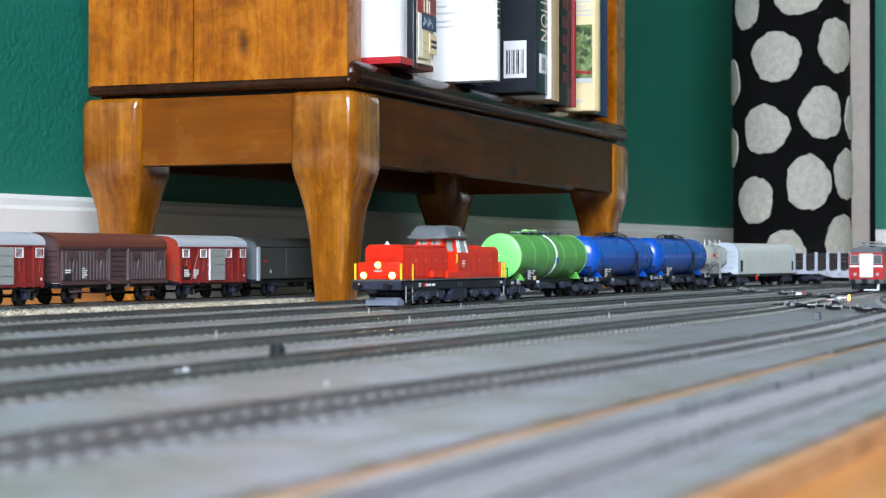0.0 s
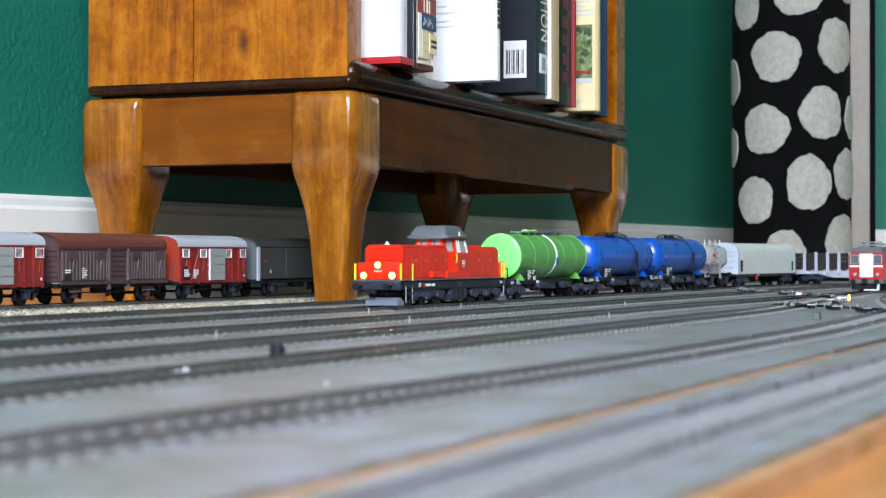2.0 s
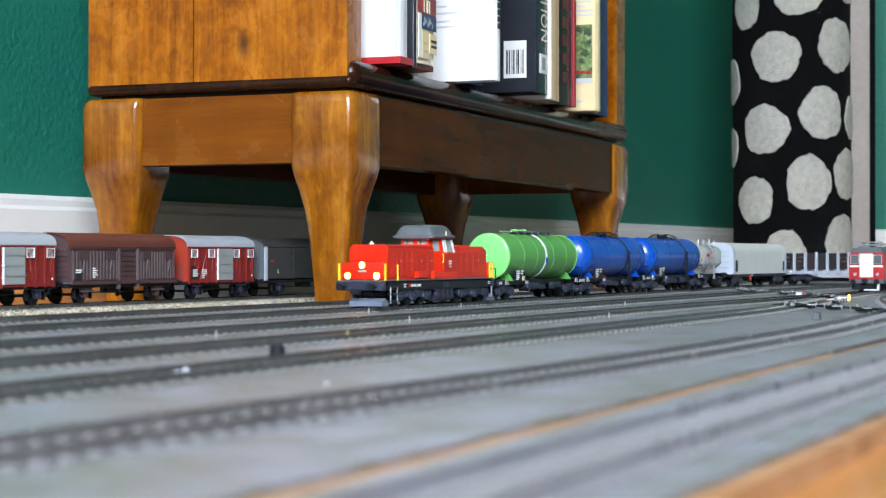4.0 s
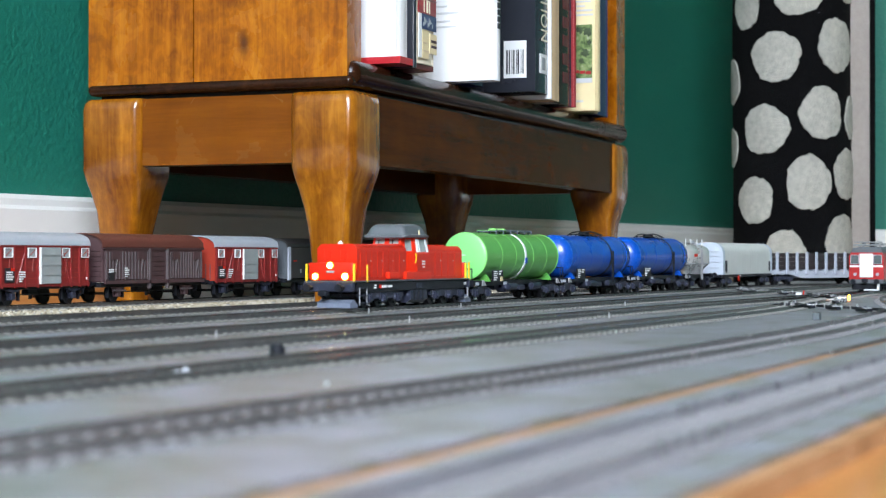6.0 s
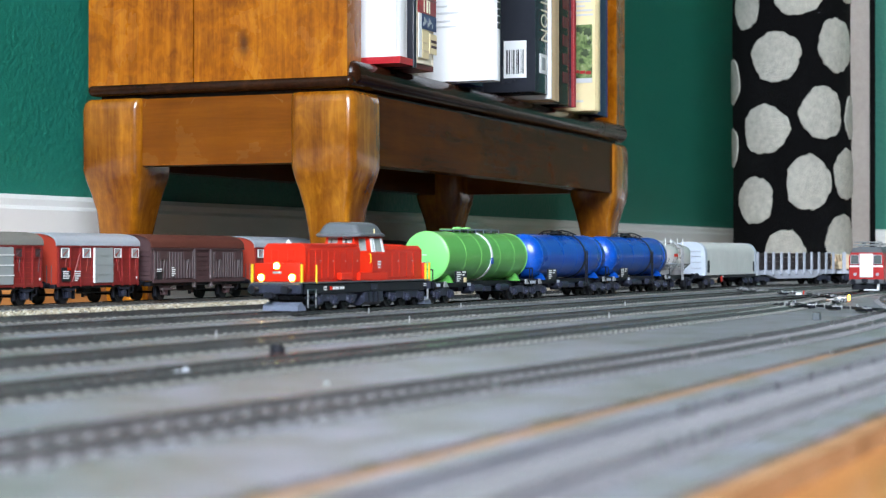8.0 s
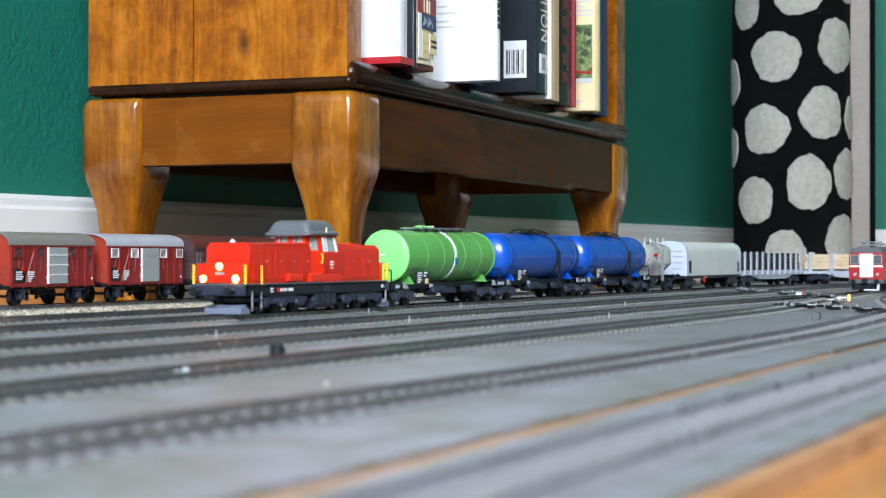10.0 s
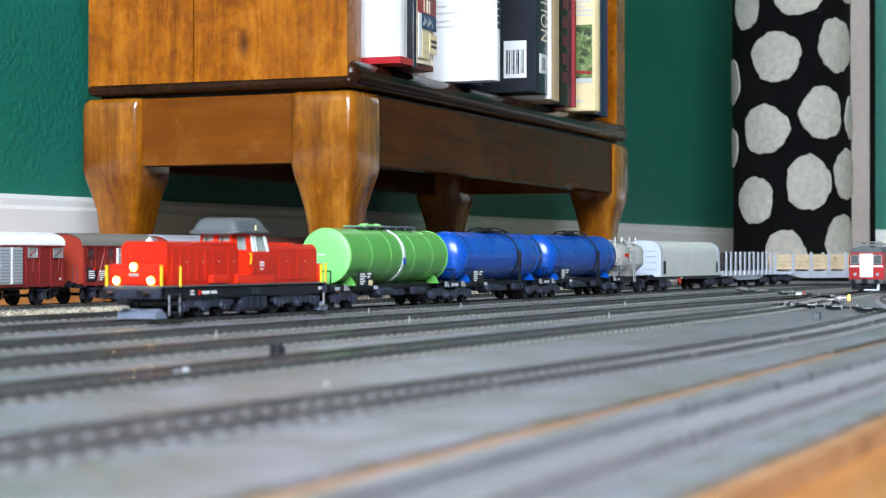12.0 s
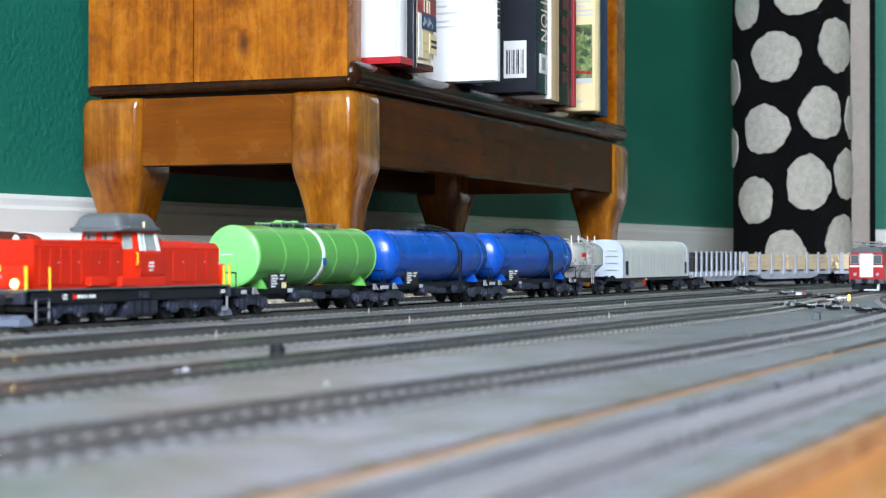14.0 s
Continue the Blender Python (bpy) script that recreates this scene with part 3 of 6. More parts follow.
part("top_board", B(0.0, CW, 0.0, CD, TOP_Z + 0.0005, TOP_Z + 0.022, 0.005, 3), M_APRON_X_SHADED, case)

# ---- books on the bottom shelf: local place, thickness along x, depth along y ----
SHELF_Z = 0.178


def book(label, x, y, thick, depth, height, cover, spine=None, turn=0.0, lift=0.0, raised=0.0):
    b = thing("book", label, "book", CASE @ pose(x, y, SHELF_Z + raised, 0, lift, turn), group="books on the bottom shelf")
    t = 0.0016
    part("cover", B(0, t, 0.0, depth, 0, height, 0.0004), cover, b)
    part("cover", B(thick - t, thick, 0.0, depth, 0, height, 0.0004), cover, b)
    sp = [(0.0, 0.0018)] + [(thick * i / 6, -0.0016 * math.sin(math.pi * i / 6)) for i in range(7)][1:6] + [(thick, 0.0018)]
    part("spine", prism(bmesh.new(), sp, 0, height, "z"), spine or cover, b)
    part("pages", B(t + 0.0002, thick - t - 0.0002, 0.002, depth - 0.003, 0.003, height - 0.003), M_PAGES, b)
    return b


def face_bar(b, y0, y1, z0, z1, material, name="print_bar", x=-0.0004, label=""):
    return part(name, B(x, x + 0.0005, y0, y1, z0, z1), material, b, label)


def spine_bar(b, x0, x1, z0, z1, material, name="print_bar", y=-0.0021, label=""):
    return part(name, B(x0, x1, y, y + 0.0008, z0, z1), material, b, label)


BOOK_H = 0.24
b = book("large white book with a red lower edge", 0.052, -0.010, 0.021, 0.19, BOOK_H, M_PAPER, raised=0.0012)
part("red_edge", softened(prism(bmesh.new(), [(-0.0012, -0.004), (0.0222, -0.004), (0.0222, 0.18), (-0.0012, 0.18)], -0.0008, 0.0042, "z"), 0.001, 2), M_BOOKRED, b, "crimson lower edge")
b = book("slim black-spined book beside the white one", 0.0755, -0.013, 0.007, 0.17, BOOK_H - 0.02, M_BOOKBLACK)
solid("book", softened(prism(bmesh.new(), [(0.060, -0.012), (0.094, -0.014), (0.094, 0.10), (0.060, 0.10)], 0.0, 0.0042, "z"), 0.001, 2), M_MAROON, "thin dark red booklet lying flat on the shelf", "book", m=CASE @ pose(0.0255, 0.002, SHELF_Z + 0.0001), group="books on the bottom shelf")
b = book("illustrated book with a red, photo and cream spine", 0.0850, -0.0115, 0.036, 0.16, BOOK_H - 0.01, M_PALECREAM, M_PALECREAM, raised=0.0044)
spine_bar(b, 0.001, 0.035, 0.0375, 0.105, M_SPINE_RED, "picture_panel", -0.0024)
for x, w in ((0.0105, 0.0012), (0.0160, 0.0030), (0.0215, 0.0012)):
    spine_bar(b, x, x + w, 0.0385, 0.105, M_PALECREAM, "picture_panel", -0.0027)
for z in (0.0480, 0.0640):
    spine_bar(b, 0.001, 0.035, z, z + 0.0009, M_MAROON, "picture_panel", -0.0028)
spine_bar(b, 0.007, 0.035, 0.0260, 0.0372, M_BOOKBLUE, "picture_panel", -0.0026)
for k in range(9):
    x = 0.009 + 0.0022 * k
    spine_bar(b, x, x + 0.0012, 0.0280 + 0.0011 * (k * 5 % 4), 0.0310 + 0.0013 * (k * 3 % 4), M_DOOR_GREY, "picture_panel", -0.0029)
spine_bar(b, 0.001, 0.0062, 0.004, 0.0370, M_PAPER, "picture_panel", -0.0026)
spine_bar(b, 0.0075, 0.0200, 0.004, 0.0250, M_CREAM, "picture_panel", -0.0026)
for z, w in ((0.0088, 0.012), (0.0150, 0.009)):
    spine_bar(b, 0.0080, 0.0080 + w, z, z + 0.0012, M_LOG, "picture_panel", -0.0029)
spine_bar(b, 0.0215, 0.0350, 0.0085, 0.0235, M_CREAM, "title_box", -0.0029)
for z in (0.0130, 0.0170):
    spine_bar(b, 0.0240, 0.0345, z, z + 0.0020, M_VAN_BROWN, y=-0.0032)
b = book("big plain white book standing proud of the shelf", 0.193, -0.034, 0.015, 0.21, BOOK_H + 0.02, M_PAPER, raised=0.0)
for z, w in ((0.0435, 0.018), (0.0480, 0.013), (0.0545, 0.020), (0.0600, 0.010)):
    face_bar(b, 0.050 - w, 0.050, z, z + 0.0014, M_PRINT)
for i in range(6):
    spine_bar(b, 0.0045, 0.0105, 0.0415 + i * 0.0055, 0.0457 + i * 0.0055, M_BLACK)
b = book("small blue booklet lying beside the white book", 0.214, -0.006, 0.030, 0.10, 0.006, M_BOOKBLUE)
b = book("black hardcover with a white barcode label", 0.335, -0.020, 0.034, 0.19, BOOK_H, M_BOOKBLACK, M_BOOKBLACK, raised=0.0035)
face_bar(b, 0.008, 0.029, 0.0125, 0.0450, M_WHITE, "label_patch", label="white barcode label")
for i, wd in enumerate((0.0010, 0.0004, 0.0014, 0.0006, 0.0012, 0.0005, 0.0010, 0.0014)):
    face_bar(b, 0.0105 + i * 0.0021, 0.0105 + i * 0.0021 + wd, 0.0160, 0.0370, M_BLACK, x=-0.0007)
letters("spine_lettering", "TION", 0.027, M_PALECREAM, b, pose(0.009, -0.0024, 0.0840, 90, 90, 0), "cream capital letters", 0.6)
spine_bar(b, 0.008, 0.026, 0.017, 0.034, M_WHITE, "label_patch", label="white shelf label")
spine_bar(b, 0.0120, 0.0210, 0.020, 0.031, M_DOOR_GREY, y=-0.0024)
b = book("thin white paperback book beside the black one", 0.3695, -0.021, 0.006, 0.16, BOOK_H - 0.03, M_PAPER)
b = book("cream book with a pale tan spine", 0.3765, -0.019, 0.028, 0.18, BOOK_H, M_TANCOVER)
b = book("dark brown book with worn gilt lettering", 0.4055, -0.013, 0.0545, 0.18, BOOK_H - 0.01, M_BOOKBLACK, M_DARKWOOD)
for i in range(7):
    spine_bar(b, 0.024, 0.038, 0.02 + i * 0.017, 0.030 + i * 0.017, M_MAROON)
b = book("thin red hardcover book", 0.4615, -0.014, 0.008, 0.18, BOOK_H, M_SPINE_RED)
b = book("cream guide book with a landscape photograph", 0.510, -0.021, 0.017, 0.19, BOOK_H + 0.01, M_CREAM, M_CREAM)
face_bar(b, 0.003, 0.031, 0.027, 0.083, M_MEADOW, "photograph", label="photo of a green meadow with a red train")
rt = random.Random(3)
for y0, z0, r in ((0.008, 0.076, 0.005), (0.016, 0.078, 0.004), (0.024, 0.077, 0.005), (0.027, 0.070, 0.004), (0.006, 0.066, 0.003), (0.010, 0.056, 0.005), (0.022, 0.059, 0.003), (0.027, 0.058, 0.003), (0.014, 0.048, 0.003)):
    ring = [(y0 + r * rt.uniform(0.45, 1.2) * math.cos(k * 0.262), z0 + r * rt.uniform(0.4, 1.1) * math.sin(k * 0.262)) for k in range(24)]
    ring = [(min(0.0305, max(0.0035, a)), min(0.0825, c)) for a, c in ring]
    part("printed_tree", prism(bmesh.new(), ring, -0.0007, -0.0003, "x"), M_TREES, b)
for k in range(3):
    face_bar(b, 0.0042 + k * 0.0058, 0.0094 + k * 0.0058, 0.0352 + k * 0.0007, 0.0382 + k * 0.0006, M_BOOKRED, x=-0.0007)
face_bar(b, 0.003, 0.031, 0.0270, 0.0315, M_PRINT, x=-0.0006)
for i, w in enumerate((0.026, 0.020, 0.027, 0.028, 0.010)):
    face_bar(b, 0.030 - w, 0.030, 0.1045 - i * 0.0043, 0.1063 - i * 0.0043, M_PRINT)
face_bar(b, 0.012, 0.030, 0.0085, 0.0103, M_PRINT)
b = book("olive green book with cream spine", 0.534, -0.012, 0.014, 0.18, BOOK_H - 0.02, M_MEADOW, M_CREAM)
b = book("dark blue book beside the side panel", 0.5500, -0.008, 0.045, 0.18, BOOK_H, M_BOOKBLUE)

# ---- rolled rug standing in the corner ----
RUG_C, RUG_R = Vector((2.575, 0.613)), 0.0835
rug = thing("rolled_rug", "rolled black wool rug with cream spots standing upright", "rug", pose(RUG_C.x, RUG_C.y, 0, 0, 0, 0))
TO_EYE = math.atan2(-RUG_C.y, -RUG_C.x)


def rug_radius(a, z):
    return RUG_R + 0.0008 * math.sin(3 * a + 9 * z) + 0.0006 * math.sin(17 * z + a)


bm = bmesh.new()
rings = []
for i in range(46):
    z = 1.4 * i / 45
    rings.append([bm.verts.new((rug_radius(2 * math.pi * j / 72, z) * math.cos(2 * math.pi * j / 72), rug_radius(2 * math.pi * j / 72, z) * math.sin(2 * math.pi * j / 72), z)) for j in range(72)])
for a, c in zip(rings, rings[1:]):
    for j in range(72):
        bm.faces.new((a[j], a[(j + 1) % 72], c[(j + 1) % 72], c[j]))
bm.faces.new(rings[0])
bm.faces.new(rings[-1])
part("roll", bm, M_RUG, rug)
# the loose end: its beige underside shows beside the roll, with a black bound edge
side = Vector((math.cos(TO_EYE + math.pi / 2), math.sin(TO_EYE + math.pi / 2), 0))
face = Vector((math.cos(TO_EYE), math.sin(TO_EYE), 0))


def flap(name, u0, u1, material, d0, d1):
    bm = bmesh.new()
    lo = []
    for u, d in ((u0, d0), (u1, d1)):
        for t in (0.0, 0.008):
            p = side * u + face * (d - t)
            lo.append((p.x, p.y))
    prism(bm, [lo[0], lo[2], lo[3], lo[1]], 0.0, 1.4, "z")
    return part(name, bm, material, rug)


flap("backing", RUG_R - 0.012, RUG_R + 0.026, M_RUGBACK, 0.006, -0.012)
flap("bound_edge", RUG_R + 0.0262, RUG_R + 0.034, M_RUG, -0.008, -0.014)


def spot(u, z, ru, rz, seed):
    """A ragged cream spot of the pile; u: arc across the roll from its middle."""
    bm = bmesh.new()
    n = 40
    rs = random.Random(seed)
    ph = [rs.uniform(0, 6.28) for _ in range(5)]
    rim, mid, rows = [], [], []
    for f in (1.0, 0.985, 0.66, 0.33):
        ring = []
        for i in range(n):
            t = 2 * math.pi * i / n
            k = f * (1 + 0.035 * math.sin(3 * t + ph[0]) + 0.03 * math.sin(5 * t + ph[1]) + 0.022 * math.sin(11 * t + ph[2]) + 0.018 * math.sin(17 * t + ph[3]))
            a = TO_EYE + (u + ru * k * math.cos(t)) / RUG_R
            zz = z + rz * k * math.sin(t)
            r = rug_radius(a, zz) + (0.0003 if f == 1.0 else 0.0020)
            ring.append(bm.verts.new((r * math.cos(a), r * math.sin(a), zz)))
        rows.append(ring)
    for p, q in zip(rows, rows[1:]):
        for i in range(n):
            bm.faces.new((p[i], p[(i + 1) % n], q[(i + 1) % n], q[i]))
    bm.faces.new(rows[-1])
    part("spot", bm, M_SPOT, rug)


for i, (px_x, px_y, ru, rz) in enumerate(((1323, 20, 26, 39), (1412, 2, 44, 38), (1374, 110, 41, 44), (1480, 90, 38, 47), (1356, 235, 39, 43), (1453, 208, 36, 46),
                                         (1338, 357, 32, 41), (1431, 328, 37, 48), (1495, 312, 33, 44), (1390, 446, 34, 37), (1487, 425, 33, 43), (1300, 147, 22, 40), (1507, 213, 22, 38), (1499, -12, 28, 26), (1299, 262, 16, 34))):
    k = 2.60 / 3200
    s = max(-0.97, min(0.97, (px_x - 1402) * k / RUG_R))
    u = math.asin(s) * RUG_R
    spot(u, 0.0375 + (455 - px_y) * k, ru * k * 1.03 + 0.006 * abs(s), rz * k, i)

# ---- rolling stock: local x from the end that faces the camera's side, y across, z = 0 on the rail ----
WHEEL_R = 0.0056


def wheelset_mesh():
    bm = bmesh.new()
    for y, d in ((-0.0083, -1), (0.0083, 1)):
        rod(bm, (0, y, 0), (0, y + d * 0.0024, 0), WHEEL_R, seg=20)
        rod(bm, (0, y - d * 0.0006, 0), (0, y, 0), WHEEL_R + 0.0007, seg=20)
        rod(bm, (0, y + d * 0.0024, 0), (0, y + d * 0.003, 0), 0.0018, seg=8)
    rod(bm, (0, -0.0083, 0), (0, 0.0083, 0), 0.0009, seg=8)
    for y in (-0.0109, 0.0109):
        for k in range(4):
            a = k * math.pi / 2
            rod(bm, (0.0033 * math.cos(a), y - 0.0004, 0.0033 * math.sin(a)), (0.0033 * math.cos(a), y + 0.0004, 0.0033 * math.sin(a)), 0.0009, seg=6)
    return finish("wheelset", bm, M_WHEEL)


WHEELSET_ME = wheelset_mesh()
TURNING = []


def wheels(v, xs):
    for x in xs:
        w = part("wheelset", WHEELSET_ME, M_WHEEL, v)
        w.matrix_basis = pose(x, 0, WHEEL_R)
        TURNING.append((w, x, v))


def bogie_mesh(axles, x0, x1, y=0.0125, boxes=True):
    """Bogie frame with side beams, axle boxes, springs and brake blocks."""
    bm = bmesh.new()
    for s in (-1, 1):
        a, b = sorted((s * (y - 0.0006), s * (y + 0.0010)))
        prism(bm, [(x0, 0.0062), (x0 + 0.004, 0.0052), (x1 - 0.004, 0.0052), (x1, 0.0062), (x1, 0.0084), ((x0 + x1) / 2 + 0.005, 0.0098), ((x0 + x1) / 2 - 0.005, 0.0098), (x0, 0.0084)], a, b, "y")
        for ax in axles:
            a, b = sorted((s * y, s * (y + 0.0026)))
            bx(bm, ax - 0.0023, ax + 0.0023, a, b, 0.0034, 0.0080, 0.0004)
            rod(bm, (ax, s * (y + 0.0024), 0.0056), (ax, s * (y + 0.0034), 0.0056), 0.0015, seg=10)
            for d in (-0.0035, 0.0035):
                rod(bm, (ax + d, s * (y + 0.0006), 0.0046), (ax + d, s * (y + 0.0006), 0.0086), 0.0011, seg=8)
    for x in np.linspace(x0 + 0.003, x1 - 0.003, 3):
        bx(bm, x - 0.001, x + 0.001, -y, y, 0.0060, 0.0082)
    bx(bm, (x0 + x1) / 2 - 0.004, (x0 + x1) / 2 + 0.004, -0.006, 0.006, 0.0078, 0.0108)
    return bm


def bogie(v, axles, x0, x1, material=None, y=0.0125):
    part("bogie", bogie_mesh(axles, x0, x1, y), material or M_BOGIE, v)
    wheels(v, axles)


def buffer_mesh(d):
    bm = bmesh.new()
    rod(bm, (0, 0, 0), (d * 0.004, 0, 0), 0.0011, seg=10)
    rod(bm, (d * 0.004, 0, 0), (d * 0.0062, 0, 0), 0.0008, seg=10)
    rod(bm, (d * 0.0062, 0, 0), (d * 0.0070, 0, 0), 0.0024, 0.0022, seg=16)
    return finish("buffer", bm, M_FRAME)


BUFFERS = {-1: buffer_mesh(-1), 1: buffer_mesh(1)}


def ends(v, x0, x1, z=0.0122):
    """Four buffers and two couplers."""
    for x, d in ((x0, -1), (x1, 1)):
        for y in (-0.0100, 0.0100):
            part("buffer", BUFFERS[d], M_FRAME, v).matrix_basis = pose(x, y, z)
        bm = bx(bmesh.new(), *sorted((x, x + d * 0.006)), -0.0012, 0.0012, 0.0080, 0.0098, 0.0003)
        bx(bm, *sorted((x + d * 0.005, x + d * 0.0072)), -0.0026, 0.0026, 0.0074, 0.0106, 0.0004)
        part("coupler", bm, M_FRAME, v)


def side_bars(v, x0, z0, rows, y, cell=0.0006):
    """Unreadable small print: pale bars. rows: lengths of the lines from the top down."""
    bm = bmesh.new()
    for i, w in enumerate(rows):
        bx(bm, x0, x0 + w, y - 0.00018, y, z0 - i * cell * 1.7, z0 - i * cell * 1.7 + cell)
    return part("lettering_block", bm, M_WHITE, v)


def vehicle(name, label, category, group):
    return thing(name, label, category, group=group)


# ---- diesel shunter ----
def diesel():
    v = vehicle("diesel_locomotive", "bright red model diesel locomotive with grey cab roof and lit headlamps", "model locomotive", "vehicles of the freight train")
    L, HW = 0.166, 0.0160
    bm = B(0.0075, L - 0.0075, -HW + 0.001, HW - 0.001, 0.0094, 0.0150, 0.0005)
    part("frame", bm, M_FRAME, v, "black side frame")
    part("platform", B(0.002, L - 0.002, -HW, HW, 0.0151, 0.0158, 0.0002), M_LOCO_GREY, v, "thin grey platform edge")
    for x0, x1 in ((0.0, 0.0030), (L - 0.003, L)):
        part("headstock", B(x0, x1, -HW, HW, 0.0096, 0.0150, 0.0006), M_BOGIE, v)
    ends(v, 0.0, L, 0.0120)
    # end aprons that carry the lamps
    for x0, x1, d in ((0.0032, 0.0062, -1), (L - 0.0062, L - 0.0032, 1)):
        ap = part("end_apron", B(x0, x1, -0.0140, 0.0140, 0.0160, 0.0262, 0.0008, 2), M_RED, v)
        if d < 0:
            for y, z, r in ((-0.0095, 0.0183, 0.0016), (0.0095, 0.0183, 0.0015), (0.0, 0.0246, 0.0015)):
                part("headlamp", R((x0 - 0.0009, y, z), (x0 + 0.0002, y, z), r, seg=18), M_LAMP, ap, "glowing warm headlamp")
                part("lamp_ring", R((x0 - 0.0005, y, z), (x0 + 0.0003, y, z), r + 0.0007, seg=18), M_LAMP_HALO, ap, "glowing orange ring standing in for the lamp's halo")
            part("number_bar", B(x0 - 0.0003, x0, -0.0026, 0.0026, 0.0204, 0.0216), M_DOOR_GREY, ap)
        for y in (-0.0152, 0.0152):
            part("handrail", B(x0 - 0.0005, x0 + 0.0004, y - 0.0006, y + 0.0006, 0.0150, 0.0255), M_YELLOW, v, "yellow handrail post")
    for x in (0.0187,):
        for y in (-0.0156, 0.0156):
            part("handrail", R((x, y, 0.0150), (x, y, 0.0250), 0.00055, seg=8), M_YELLOW, v, "yellow handrail post")
    for x, y in ((L - 0.001, -0.0152), (L - 0.001, 0.0152)):
        part("handrail", B(x - 0.0005, x + 0.0005, y - 0.0005, y + 0.0005, 0.0150, 0.0262), M_YELLOW, v, "yellow handrail post")
    part("rail_wire", B(L - 0.0115, L - 0.001, -0.0153, -0.0149, 0.0259, 0.0263), M_SILVERPLATE, v)
    # hoods
    HH = 0.0128
    for name, x0, x1, z1 in (("front_hood", 0.0115, 0.0760, 0.0368), ("rear_hood", 0.1040, L - 0.0070, 0.0362)):
        prof = [(-HH, 0.0159), (HH, 0.0159), (HH, z1 - 0.0025), (HH - 0.0025, z1), (-HH + 0.0025, z1), (-HH, z1 - 0.0025)]
        hood = part(name, softened(prism(bmesh.new(), prof, x0, x1, "x"), 0.0007, 2, 25), M_RED, v)
        n = 8 if name == "front_hood" else 5
        for i in range(n):
            a = x0 + 0.0035 + (x1 - x0 - 0.006) * i / n
            b = a + (x1 - x0 - 0.006) / n - 0.0007
            for s in (-1, 1):
                y0, y1 = sorted((s * (HH - 0.0002), s * (HH + 0.00035)))
                part("access_door", B(a, b, y0, y1, 0.0175, z1 - 0.0038, 0.00025), M_RED, hood)
                if s < 0 and i % 2:
                    part("door_knob", B(b - 0.0014, b - 0.0008, -HH - 0.0008, -HH - 0.0002, 0.0268, 0.0274), M_SILVERPLATE, hood)
        bm = bmesh.new()
        if name == "front_hood":
            for k in range(8):
                bx(bm, x0 + 0.039, x0 + 0.0495, -HH - 0.0005, -HH - 0.0002, 0.0215 + k * 0.0013, 0.0221 + k * 0.0013)
            part("louvre", bm, M_RED, hood)
            part("tail_box", B(x0 + 0.036, x0 + 0.050, -HH - 0.0030, -HH, 0.0165, 0.0205, 0.0004), M_RED_LIT, hood)
            part("rail_wire", R((x0 + 0.002, -HH + 0.0006, z1 - 0.0006), (x1 - 0.003, -HH + 0.0006, z1 - 0.0006), 0.0003, seg=6), M_RED_LIT, hood)
            part("lamp_cap", R((x0 + 0.006, 0.001, z1 - 0.0002), (x0 + 0.006, 0.001, z1 + 0.0020), 0.0020, 0.0003, 12), M_WHITE, hood, "small white cap")
            for y in (-0.006, 0.004):
                part("grille", B(x0 - 0.0004, x0 + 0.0003, y, y + 0.004, 0.0275, 0.0335, 0.0002), M_RED, hood)
        else:
            for x in (x0 + 0.02, x0 + 0.034):
                part("roof_hatch", B(x, x + 0.009, -0.006, 0.006, z1 - 0.0003, z1 + 0.0008, 0.0003), M_RED, hood)
    part("side_skirt", B(0.072, 0.108, -0.0150, 0.0150, 0.0160, 0.0205, 0.0004), M_RED_LIT, v)
    # cab: chamfered front corners, sides that lean in towards the roof
    CX0, CX1, CY = 0.0745, 0.1050, 0.0148
    plan = [(CX0, -0.0100), (0.0850, -CY), (CX1, -CY), (CX1, CY), (0.0850, CY), (CX0, 0.0100)]
    sill = [(CX0 + 0.0002, -0.0099), (0.0851, -CY), (CX1, -CY), (CX1, CY), (0.0851, CY), (CX0 + 0.0002, 0.0099)]
    head = [(CX0 + 0.0020, -0.0090), (0.0862, -0.0128), (CX1 - 0.0012, -0.0128), (CX1 - 0.0012, 0.0128), (0.0862, 0.0128), (CX0 + 0.0020, 0.0090)]
    Z0, Z1, Z2 = 0.0158, 0.0318, 0.0416
    body = part("cab", softened(prism(bmesh.new(), plan, Z0, Z1, "z"), 0.0004, 2), M_RED_LIT, v)

    def on_face(i, u, w, out):
        k = (i + 1) % 6
        lo = Vector((*sill[i], Z1)).lerp(Vector((*sill[k], Z1)), u)
        hi = Vector((*head[i], Z2)).lerp(Vector((*head[k], Z2)), u)
        edge = Vector((sill[k][0] - sill[i][0], sill[k][1] - sill[i][1], 0)).normalized()
        return lo.lerp(hi, w) + Vector((edge.y, -edge.x, 0)) * out

    def slab(bm, i, u0, u1, w0, w1, out0, out1):
        vs = [bm.verts.new(on_face(i, u, w, o)) for o in (out0, out1) for u, w in ((u0, w0), (u1, w0), (u1, w1), (u0, w1))]
        for q in ((0, 1, 2, 3), (7, 6, 5, 4), (0, 4, 5, 1), (1, 5, 6, 2), (2, 6, 7, 3), (3, 7, 4, 0)):
            bm.faces.new([vs[n] for n in q])
        return bm
